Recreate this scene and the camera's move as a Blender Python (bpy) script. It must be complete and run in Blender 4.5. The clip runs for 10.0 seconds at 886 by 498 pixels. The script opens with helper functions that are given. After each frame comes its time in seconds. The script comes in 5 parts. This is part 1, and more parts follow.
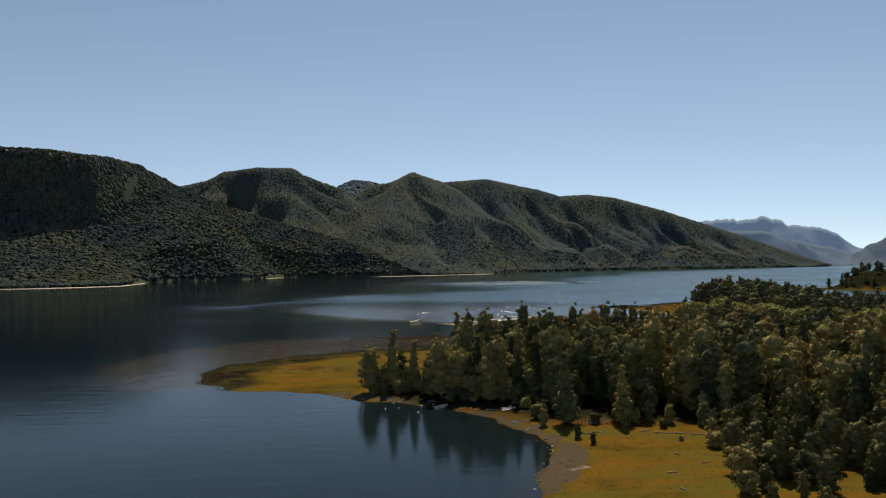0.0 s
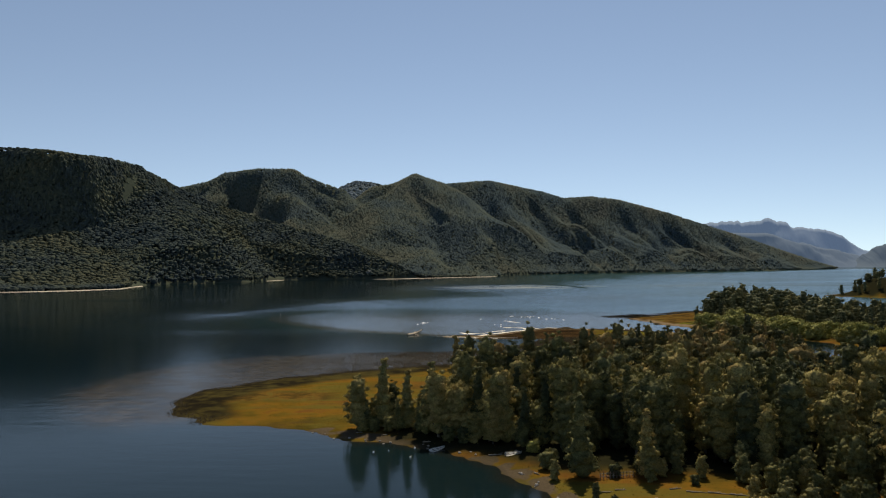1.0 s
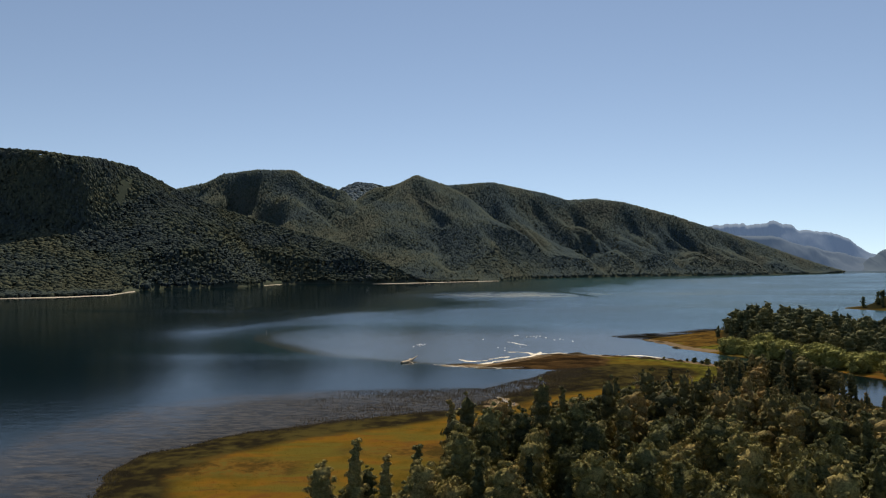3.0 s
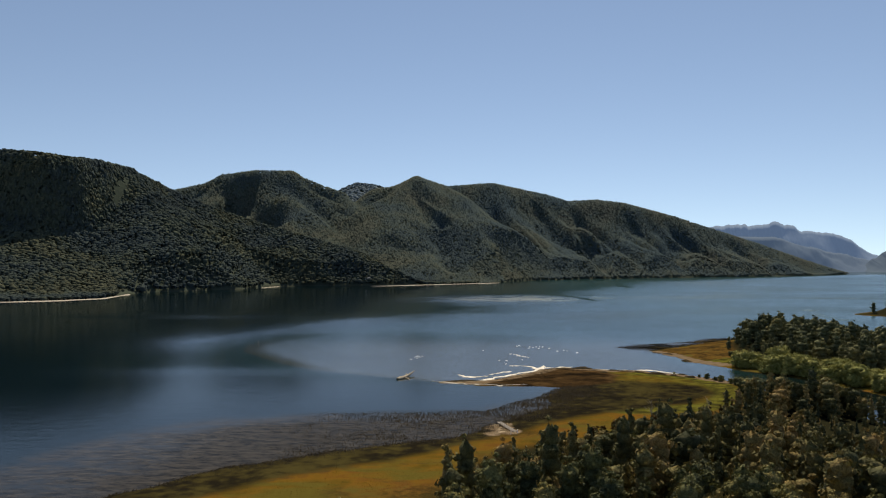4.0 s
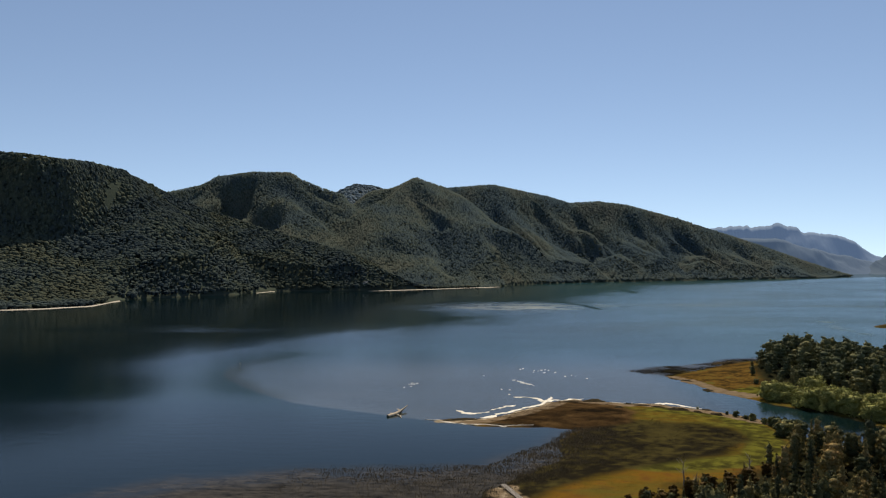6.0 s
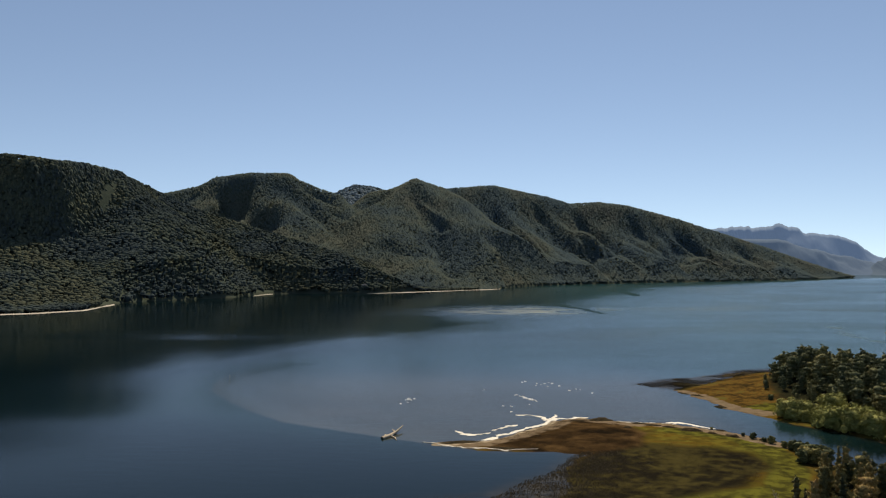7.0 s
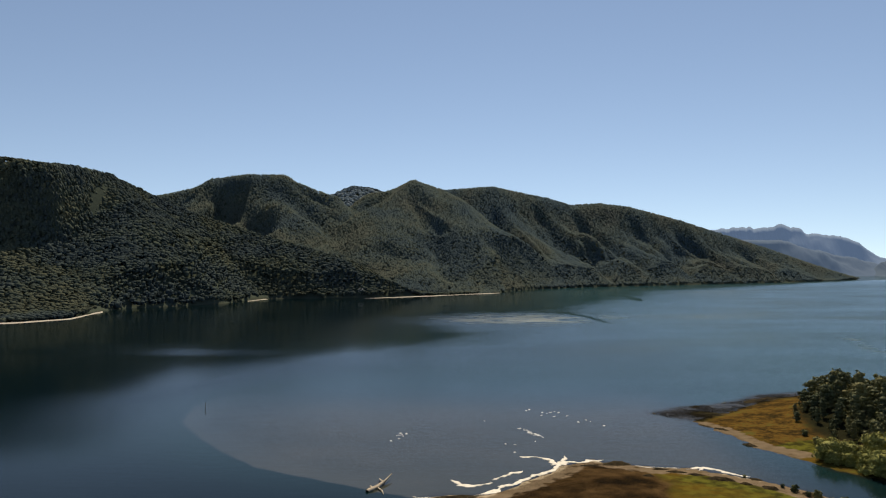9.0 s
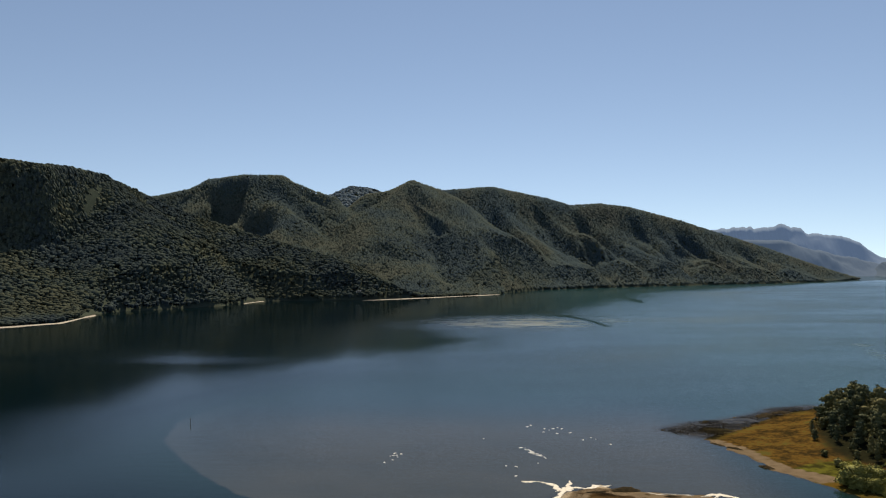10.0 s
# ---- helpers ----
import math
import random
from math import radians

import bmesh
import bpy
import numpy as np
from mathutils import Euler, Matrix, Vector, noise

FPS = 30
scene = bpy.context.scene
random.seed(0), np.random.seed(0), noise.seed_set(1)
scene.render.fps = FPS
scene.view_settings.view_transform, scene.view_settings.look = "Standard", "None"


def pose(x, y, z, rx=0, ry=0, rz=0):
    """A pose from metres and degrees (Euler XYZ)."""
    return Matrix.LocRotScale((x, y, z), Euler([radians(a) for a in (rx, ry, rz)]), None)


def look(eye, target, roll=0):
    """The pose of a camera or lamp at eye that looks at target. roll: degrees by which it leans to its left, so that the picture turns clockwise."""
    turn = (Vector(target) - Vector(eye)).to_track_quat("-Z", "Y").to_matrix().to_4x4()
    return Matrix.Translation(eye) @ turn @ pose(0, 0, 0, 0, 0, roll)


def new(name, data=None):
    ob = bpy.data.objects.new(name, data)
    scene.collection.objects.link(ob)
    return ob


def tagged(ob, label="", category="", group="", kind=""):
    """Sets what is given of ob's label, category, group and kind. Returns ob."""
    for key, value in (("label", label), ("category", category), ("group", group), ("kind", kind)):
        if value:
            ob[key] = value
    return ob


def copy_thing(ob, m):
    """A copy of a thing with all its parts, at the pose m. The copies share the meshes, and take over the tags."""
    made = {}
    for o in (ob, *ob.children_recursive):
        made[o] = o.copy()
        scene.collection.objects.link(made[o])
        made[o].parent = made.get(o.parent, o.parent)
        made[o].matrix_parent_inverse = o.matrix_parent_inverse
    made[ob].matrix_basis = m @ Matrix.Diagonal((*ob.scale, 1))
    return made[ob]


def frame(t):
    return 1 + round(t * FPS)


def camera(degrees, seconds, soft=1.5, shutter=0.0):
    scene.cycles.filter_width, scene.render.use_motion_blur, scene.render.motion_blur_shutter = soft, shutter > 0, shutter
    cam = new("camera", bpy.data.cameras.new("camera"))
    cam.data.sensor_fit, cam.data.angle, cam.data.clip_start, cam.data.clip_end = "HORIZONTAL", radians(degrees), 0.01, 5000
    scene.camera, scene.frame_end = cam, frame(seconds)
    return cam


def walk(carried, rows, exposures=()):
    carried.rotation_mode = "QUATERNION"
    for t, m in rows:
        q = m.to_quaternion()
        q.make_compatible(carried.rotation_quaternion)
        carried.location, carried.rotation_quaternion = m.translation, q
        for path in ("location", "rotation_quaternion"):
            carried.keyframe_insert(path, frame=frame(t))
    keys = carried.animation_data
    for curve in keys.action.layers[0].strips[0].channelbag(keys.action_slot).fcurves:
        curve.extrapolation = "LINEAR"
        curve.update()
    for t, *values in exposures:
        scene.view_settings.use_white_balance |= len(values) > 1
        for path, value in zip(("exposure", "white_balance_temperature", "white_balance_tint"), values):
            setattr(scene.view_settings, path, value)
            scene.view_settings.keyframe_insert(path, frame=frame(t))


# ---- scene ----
import itertools

# ---------------------------------------------------------------- camera
cam = camera(60.8, 10.0, soft=1.15)
PATH = [
    (0.0, pose(-0.323, -2.567, 35.529, 90.9841, 0.5649, 2.5679)),
    (0.5, pose(-0.093, 8.730, 37.859, 91.0152, 0.4797, 2.6899)),
    (1.0, pose(0.082, 19.775, 40.230, 91.0366, 0.4065, 2.7842)),
    (1.5, pose(0.207, 30.589, 42.633, 91.0504, 0.3445, 2.8552)),
    (2.0, pose(0.288, 41.196, 45.058, 91.0586, 0.2932, 2.9072)),
    (2.5, pose(0.331, 51.616, 47.497, 91.0630, 0.2518, 2.9438)),
    (3.0, pose(0.340, 61.872, 49.942, 91.0650, 0.2197, 2.9684)),
    (3.5, pose(0.322, 71.984, 52.388, 91.0659, 0.1963, 2.9838)),
    (4.0, pose(0.282, 81.974, 54.827, 91.0666, 0.1809, 2.9925)),
    (4.5, pose(0.224, 91.863, 57.254, 91.0677, 0.1728, 2.9966)),
    (5.0, pose(0.156, 101.671, 59.665, 91.0698, 0.1714, 2.9976)),
    (5.5, pose(0.082, 111.418, 62.057, 91.0731, 0.1760, 2.9968)),
    (6.0, pose(0.007, 121.124, 64.425, 91.0774, 0.1860, 2.9950)),
    (6.5, pose(-0.062, 130.810, 66.768, 91.0824, 0.2007, 2.9926)),
    (7.0, pose(-0.121, 140.495, 69.084, 91.0877, 0.2195, 2.9894)),
    (7.5, pose(-0.164, 150.197, 71.372, 91.0923, 0.2417, 2.9851)),
    (8.0, pose(-0.185, 159.936, 73.633, 91.0951, 0.2666, 2.9788)),
    (8.5, pose(-0.180, 169.731, 75.866, 91.0949, 0.2937, 2.9691)),
    (9.0, pose(-0.141, 179.600, 78.074, 91.0900, 0.3221, 2.9544)),
    (9.5, pose(-0.065, 189.561, 80.258, 91.0786, 0.3514, 2.9325)),
    (10.0, pose(0.054, 199.632, 82.422, 91.0585, 0.3808, 2.9008)),
]
TINTS = [(0.0, 0.0, 7860, 8), (2.0, 0.0, 7610, 9), (4.5, 0.0, 7310, 9), (5.3, 0.0, 7110, 9), (7.5, 0.0, 7460, 9), (10.0, 0.0, 7510, 9)]
walk(cam, PATH, TINTS)

# ---------------------------------------------------------------- light
SUN_ELEVATION, SUN_AZIMUTH = radians(54), radians(7)      # ahead of the flight, a little to the right of it
world = bpy.data.worlds.new("sky")
scene.world = world
world.use_nodes = True
sky_nodes = world.node_tree.nodes
sky = sky_nodes.new("ShaderNodeTexSky")
sky.sky_type, sky.sun_disc = "NISHITA", False
sky.sun_elevation, sky.sun_rotation = SUN_ELEVATION, SUN_AZIMUTH
sky.air_density, sky.dust_density, sky.ozone_density, sky.altitude = 0.88, 0.12, 0.1, 2200
# a mountain horizon: the bright haze of the lowest sky lies hidden below it
upward, raised, unit = sky_nodes.new("ShaderNodeNewGeometry"), sky_nodes.new("ShaderNodeVectorMath"), sky_nodes.new("ShaderNodeVectorMath")
raised.operation, unit.operation = "ADD", "NORMALIZE"
raised.inputs[1].default_value = (0, 0, 0.072)
world.node_tree.links.new(upward.outputs["Position"], raised.inputs[0])
world.node_tree.links.new(raised.outputs[0], unit.inputs[0])
world.node_tree.links.new(unit.outputs[0], sky.inputs[0])
world.node_tree.links.new(sky.outputs[0], sky_nodes["Background"].inputs[0])
sky_nodes["Background"].inputs[1].default_value = 0.131
sun = new("sun", bpy.data.lights.new("sun", "SUN"))
sun.data.energy, sun.data.angle, sun.data.color = 5.0, radians(0.53), (1.0, 0.94, 0.84)
toward = Vector((math.sin(SUN_AZIMUTH) * math.cos(SUN_ELEVATION), math.cos(SUN_AZIMUTH) * math.cos(SUN_ELEVATION), math.sin(SUN_ELEVATION)))
sun.matrix_world = look(toward * 900, (0, 0, 0))


# ---------------------------------------------------------------- arithmetic
RNG = np.random.default_rng(7)
LATTICE = np.random.default_rng(3).random((256, 256))


def value_noise(x, y, seed=0):
    """Smooth noise from 0 to 1 on a unit lattice."""
    x, y = np.asarray(x, float) + seed * 17.31, np.asarray(y, float) + seed * 9.73
    i, j = np.floor(x).astype(int), np.floor(y).astype(int)
    u, v = x - i, y - j
    u, v = u * u * u * (u * (u * 6 - 15) + 10), v * v * v * (v * (v * 6 - 15) + 10)
    a, b = LATTICE[i % 256, j % 256], LATTICE[(i + 1) % 256, j % 256]
    c, d = LATTICE[i % 256, (j + 1) % 256], LATTICE[(i + 1) % 256, (j + 1) % 256]
    return (a * (1 - u) + b * u) * (1 - v) + (c * (1 - u) + d * u) * v


def fractal(x, y, size, octaves=4, seed=0):
    """Sum of noises, about -1 to 1."""
    total, gain = 0, 0.5
    for k in range(octaves):
        total = total + gain * (2 * value_noise(x * 2 ** k / size, y * 2 ** k / size, seed + k) - 1)
        gain *= 0.5
    return total


def smooth(a, b, v):
    v = np.clip((v - a) / (b - a), 0, 1)
    return v * v * (3 - 2 * v)


def to_line(x, y, line):
    """Distance to a polyline, and how far along it (in its own corner numbers) the nearest place is."""
    best, where = np.full(np.shape(x), 1e9), np.zeros(np.shape(x))
    for k in range(len(line) - 1):
        ax, ay, bx, by = line[k][0], line[k][1], line[k + 1][0], line[k + 1][1]
        dx, dy = bx - ax, by - ay
        s = np.clip(((x - ax) * dx + (y - ay) * dy) / (dx * dx + dy * dy), 0, 1)
        d = np.hypot(x - ax - s * dx, y - ay - s * dy)
        near = d < best
        best, where = np.where(near, d, best), np.where(near, k + s, where)
    return best, where


def inside(x, y, ring):
    """Signed distance to a closed outline, positive within."""
    d, _ = to_line(x, y, list(ring) + [ring[0]])
    odd = np.zeros(np.shape(x), bool)
    for k in range(len(ring)):
        (ax, ay), (bx, by) = ring[k], ring[(k + 1) % len(ring)]
        if ay != by:
            odd ^= ((ay > y) != (by > y)) & (x < (bx - ax) * (y - ay) / (by - ay) + ax)
    return np.where(odd, d, -d)


# ---------------------------------------------------------------- plan of the lake
PENINSULA = [(4, -160), (3, 60), (7, 112), (10, 128), (12, 144), (9, 159), (1, 174), (-7, 181), (-14, 185), (-30, 192), (-44, 201),
             (-64, 208), (-80, 217), (-90, 238), (-84, 262), (-66, 285), (-38, 303), (-10, 320), (8, 345), (26, 385), (36, 415), (21, 420),
             (-1, 420), (-14, 427), (-22, 429), (-13, 436), (0, 433), (9, 440), (18, 456), (29, 474), (41, 482), (48, 475), (60, 474), (72, 472), (84, 470), (92, 461), (101, 452), (109, 442), (116, 428), (118, 406),
             (131, 372), (137, 340), (138, 314), (160, 278), (220, 240), (900, 180), (900, -160)]
PROMONTORY = [(104, 556), (107, 546), (110, 536), (112, 520), (113, 508), (117, 501), (123, 494), (126, 483), (131, 472), (138, 461), (147, 452), (154, 436), (162, 412),
              (170, 386), (176, 352), (190, 318), (240, 280), (900, 226), (900, 600), (420, 640), (300, 648), (210, 650), (188, 632), (160, 614), (140, 594), (122, 574)]
ISLAND = [(381, 893), (392, 868), (430, 815), (900, 690), (900, 1020), (440, 945)]
FAR_SHORE = [(-4900, 300), (-1500, 820), (-760, 1120), (-640, 1190), (-606, 1250), (-646, 1420), (-630, 1505), (-575, 1570), (-515, 1650),
             (-492, 1860), (-270, 1885), (-125, 2000), (34, 2160), (120, 2370), (254, 2520), (774, 2850), (1120, 3010), (1578, 3425),
             (1500, 3800), (900, 4850), (-4900, 4850)]
FOREST = [(-9, 208), (-7, 199), (-2, 190), (6, 183), (16, 174), (33, 165), (48, 160), (66, 158), (72, 135), (72, 105), (68, 60), (100, 60), (130, 130), (172, 215),
          (175, 252), (162, 270), (141, 305), (138, 338), (128, 372), (117, 396), (108, 388), (95, 364), (70, 342), (42, 320), (16, 297),
          (2, 276), (0, 252), (-4, 236), (-8, 222)]
WOODED_HEAD = [(160, 577), (148, 537), (147, 514), (155, 503), (163, 486), (176, 460), (194, 422), (240, 385), (330, 372), (330, 615), (230, 638), (192, 626)]
ISLAND_WOOD = [(400, 884), (450, 825), (600, 780), (600, 965), (450, 925)]
REED_BELT = [(-112, 226), (-125, 246), (-129, 266), (-125, 295), (-114, 322), (-94, 343), (-58, 355), (-19, 357), (1, 364), (23, 391), (36, 418), (60, 428),
             (96, 418), (98, 398), (80, 374), (58, 362), (36, 349), (10, 322), (-26, 295), (-56, 275), (-75, 252), (-79, 232), (-71, 217), (-84, 205), (-100, 208)]
MARSH = [(36, 417), (22, 388), (2, 358), (12, 330), (36, 353), (58, 366), (80, 378), (94, 400), (88, 424), (60, 432), (40, 428)]
PEAT = [(-24, 437), (-12, 427), (10, 419), (36, 412), (60, 426), (66, 446), (60, 478), (31, 492), (10, 468), (-5, 446)]
HEAD_REEDS = [(85, 577), (97, 561), (106, 551), (121, 569), (137, 587), (155, 605), (180, 623), (192, 632), (190, 643), (174, 638), (158, 632), (147, 618), (123, 601), (106, 595), (92, 584)]
SILT = [(-24, 431), (-58, 449), (-90, 468), (-122, 506), (-150, 548), (-160, 590), (-154, 625), (-130, 680), (-60, 760), (120, 760), (130, 560), (125, 440),
        (60, 430), (0, 428)]

# crest lines of the hills: x, y, height of the ground, then how far the face drops steeply and its slope below that
SPUR = -1.0
RIDGES = [
    ([(-2300, 1350, 330), (-1500, 1480, 330), (-1090, 1650, 303), (-953, 1650, 292), (-908, 1690, 287), (-885, 1750, 289), (-849, 1850, 282), (-832, 2050, 246)], 145, 0.40),
    ([(-832, 2050, 246), (-674, 2080, 184), (-495, 2060, 131), (-341, 2000, 88), (-226, 1940, 36), (-190, 1930, 8)], 0, 0.55),
    ([(-1500, 2500, 330), (-1075, 2600, 300), (-973, 2650, 326), (-906, 2700, 366), (-799, 2700, 380), (-674, 2700, 377), (-607, 2700, 343), (-502, 2700, 304),
      (-374, 2550, 192), (-271, 2300, 84)], 95, 0.6),
    ([(-1100, 3700, 330), (-769, 3700, 383), (-689, 3700, 403), (-596, 3700, 440), (-516, 3700, 429), (-423, 3700, 392), (-300, 3700, 300)], 0, 0.5),
    ([(-376, 2750, 316), (-308, 2750, 325), (-226, 2700, 350), (-143, 2720, 326), (-93, 2650, 294), (15, 2500, 185), (116, 2480, 115), (214, 2450, 20)], 0, 0.8),
    ([(-400, 3100, 340), (-154, 3100, 358), (42, 3100, 370), (251, 3150, 328), (351, 3170, 301), (465, 3200, 309), (575, 3200, 295), (785, 3250, 243),
      (955, 3300, 193), (1151, 3350, 135), (1397, 3400, 54), (1566, 3420, 2)], 0, 0.72),
    # spurs that run down from the crests
    ([(57, 3020, 313), (135, 2850, 215), (205, 2700, 128), (269, 2580, 56), (313, 2500, 6)], 0, SPUR),
    ([(213, 3080, 317), (310, 2960, 221), (395, 2820, 131), (454, 2700, 60), (486, 2620, 8)], 0, SPUR),
    ([(372, 3120, 286), (475, 3000, 190), (558, 2890, 113), (607, 2790, 51), (638, 2720, 6)], 0, SPUR),
    ([(561, 3180, 268), (651, 3080, 183), (729, 2960, 103), (783, 2860, 45), (809, 2800, 9)], 0, SPUR),
    ([(775, 3230, 219), (868, 3120, 140), (948, 3000, 72), (996, 2900, 16)], 0, SPUR),
    ([(1024, 3300, 150), (1096, 3180, 89), (1159, 3060, 40), (1177, 3000, 10)], 0, SPUR),
    ([(-232, 2700, 338), (-120, 2620, 272), (-7, 2520, 177), (80, 2420, 94), (151, 2330, 22)], 0, SPUR),
    ([(-232, 2700, 338), (-313, 2640, 280), (-356, 2540, 188), (-356, 2420, 111), (-297, 2250, 42)], 0, SPUR),
    ([(-222, 2700, 338), (-157, 2600, 247), (-114, 2480, 148), (-74, 2350, 76), (-38, 2200, 8)], 0, SPUR),
    ([(-898, 2700, 338), (-818, 2640, 273), (-716, 2560, 194), (-637, 2480, 132)], 0, SPUR),
    ([(-657, 2700, 350), (-564, 2640, 281), (-471, 2560, 208), (-401, 2480, 149), (-370, 2400, 94)], 0, SPUR),
    ([(-831, 1840, 270), (-765, 1800, 213), (-701, 1760, 151), (-621, 1720, 93), (-526, 1700, 44)], 0, 0.6),
]

SCARPS = [(-857, 2545, 90, 18), (-672, 2550, 70, 30), (-505, 2340, 80, 36), (-225, 2365, 85, 24), (430, 2900, 60, 40), (760, 3080, 60, 34)]


def shore_distance(x, y):
    """Signed distance to the lake's edge, positive on land, with a natural wobble."""
    wx = x + 3.6 * fractal(x, y, 19, 3, 5) + 2.6 * fractal(x, y, 8, 2, 15)
    wy = y + 3.6 * fractal(x, y, 19, 3, 9) + 2.6 * fractal(x, y, 8, 2, 19)
    near = np.maximum(inside(wx, wy, PENINSULA), np.maximum(inside(wx, wy, PROMONTORY), inside(wx, wy, ISLAND)))
    fx, fy = x + 14 * fractal(x, y, 120, 3, 25), y + 14 * fractal(x, y, 120, 3, 29)
    return near, inside(fx, fy, FAR_SHORE)


def hill_height(x, y, back):
    """Height of the wooded hills; back: distance behind their shore."""
    wx, wy = x + 34 * fractal(x, y, 240, 3, 41), y + 34 * fractal(x, y, 240, 3, 43)
    top, gully = np.zeros(np.shape(x)), np.zeros(np.shape(x))
    for line, cliff, slope in RIDGES:
        ragged = (45 if cliff > 100 else 12) * fractal(x, y, 150, 3, 49)
        face = np.full(np.shape(x), -1e3)
        for i in range(len(line) - 1):
            d, share = to_line(x, y, line[i:i + 2])
            dw, _ = to_line(wx, wy, line[i:i + 2])
            d = np.where(d < 60, d, d + (dw - d) * smooth(60, 220, d))
            crest = line[i][2] + (line[i + 1][2] - line[i][2]) * share
            bluff = cliff * (1.0 if cliff > 100 else 0.3 + 0.9 * smooth(0.25, 0.6, value_noise((i + share) * 1.3, 0 * share, 47 + cliff)))
            drop = bluff * smooth(150, 290, crest) * smooth(14, 24 + 0.55 * cliff if cliff > 100 else 110, d + ragged)
            fall = slope
            if slope == SPUR:                                       # the west side of a spur is steep, the east side gentle
                (ax, ay, _), (bx, by, _) = line[i], line[i + 1]
                over = ((bx - ax) * (wy - ay) - (by - ay) * (wx - ax)) / math.hypot(bx - ax, by - ay)
                fall = 0.95 - 0.43 * smooth(-25, 25, over)
                run = (i + share) / (len(line) - 1)
                gully = np.maximum(gully, np.exp(-((over + 46) / 32) ** 2) * smooth(170, 110, d) * smooth(0.0, 0.16, run) * smooth(1.0, 0.75, run))
            face = np.maximum(face, crest - drop - fall * (np.sqrt(d * d + 400) - 20))
        k = 8.0
        top = k * np.logaddexp(top / k, face / k)
    high = smooth(25, 150, top) * (1 - smooth(0.86, 1.0, top / 385))
    crest_keep = smooth(30, 140, min_crest(x, y))
    top = top - (9 * value_noise(x / 70, y / 70, 57) + 14 * smooth(0.3, 0.9, value_noise(x / 150, y / 150, 59))) * high * crest_keep
    top = top - 30 * gully * crest_keep         # a gully under the steep side of each spur
    across, down = 0.9 * x + 0.44 * y, 0.44 * x - 0.9 * y
    rill = np.abs(2 * value_noise(across / 58 + 0.6 * fractal(x, y, 180, 2, 33), down / 420, 35) - 1)
    top = top - 20 * (1 - rill) * smooth(-150, 150, x) * smooth(2480, 2620, y) * high * crest_keep      # rills between the spurs
    # scarps: steep dark faces with hollows below them
    for cx, cy, wide, deep in SCARPS:
        below = cy - y + 26 * fractal(x, y, 80, 2, 67)
        top = top - deep * smooth(-6, 52, below) * smooth(270, 70, below) * np.exp(-((x - cx + 0.25 * below) / wide) ** 4)
    back = np.maximum(back, 0)
    return np.minimum(top, 1.5 + back * 0.6 + (back / 12) ** 2 + 6 * value_noise(x / 60, y / 60, 61))


def min_crest(x, y):
    best = np.full(np.shape(x), 1e9)
    for line, _, _ in RIDGES[:6]:
        best = np.minimum(best, to_line(x, y, line)[0])
    return best


def ground_height(x, y):
    near, far = shore_distance(x, y)
    land = 0.12 + 1.1 * (1 - np.exp(-np.maximum(near, 0) / 14)) + 0.22 * fractal(x, y, 17, 3, 71) * smooth(2, 12, near)
    land = land + 19 * smooth(400, 440, x) * smooth(4, 45, near) * smooth(740, 800, y)
    land = land + 8 * np.exp(-(((x - 190) / 32) ** 2 + ((y - 552) / 48) ** 2)) * smooth(0, 30, near)
    land = land - 0.38 * smooth(0, 12, inside(x, y, MARSH))
    bed = -0.05 - 0.10 * np.maximum(-near, 0)
    shelf = np.maximum(inside(x, y, REED_BELT), inside(x, y, HEAD_REEDS))
    mud = -0.2 + 0.16 * smooth(-20, 30, x) + 0.16 * fractal(x, y, 16, 3, 77) - 0.5 * smooth(-40, -110, x)
    bed = np.where(shelf > -4, np.maximum(bed, np.minimum(mud, 0.12 * shelf)), bed)
    h = np.where(near > 0, land, np.maximum(bed, -9))
    back = far > 0
    if np.any(back):
        h = np.array(h)
        h[back] = np.maximum(hill_height(x[back], y[back], far[back]), 0.3)
    return h, near, far


# ---------------------------------------------------------------- mesh helpers
def quick_mesh(name, verts, faces, material, smooth_shade=False):
    """A mesh from arrays; all faces have the same number of corners."""
    me = bpy.data.meshes.new(name)
    verts, faces = np.ascontiguousarray(verts, np.float32), np.ascontiguousarray(faces, np.int32)
    me.vertices.add(len(verts))
    me.vertices.foreach_set("co", verts.ravel())
    me.loops.add(faces.size)
    me.loops.foreach_set("vertex_index", faces.ravel())
    me.polygons.add(len(faces))
    me.polygons.foreach_set("loop_start", np.arange(len(faces), dtype=np.int32) * faces.shape[1])
    me.polygons.foreach_set("use_smooth", np.full(len(faces), smooth_shade))
    me.update(calc_edges=True)
    me.materials.append(material)
    return me


def give(me, name, values):
    layer = me.attributes.new(name, "FLOAT", "POINT")
    layer.data.foreach_set("value", np.ascontiguousarray(values, np.float32))


def sheet(xs, ys):
    """Corner places and quads of a rectangular net."""
    gx, gy = np.meshgrid(xs, ys)
    n, m = len(xs), len(ys)
    k = (np.arange(m - 1)[:, None] * n + np.arange(n - 1)[None, :]).ravel()
    return gx.ravel(), gy.ravel(), np.stack([k, k + 1, k + n + 1, k + n], 1)


def part(name, bm, material, parent, label=""):
    """One mesh part under a thing or under another part."""
    me = bpy.data.meshes.new(name)
    bm.to_mesh(me)
    bm.free()
    me.materials.append(material)
    ob = new(name, me)
    ob.parent = parent
    if label:
        tagged(ob, label)
    return ob


def part_mesh(name, me, parent, label=""):
    ob = new(name, me)
    ob.parent = parent
    if label:
        tagged(ob, label)
    return ob


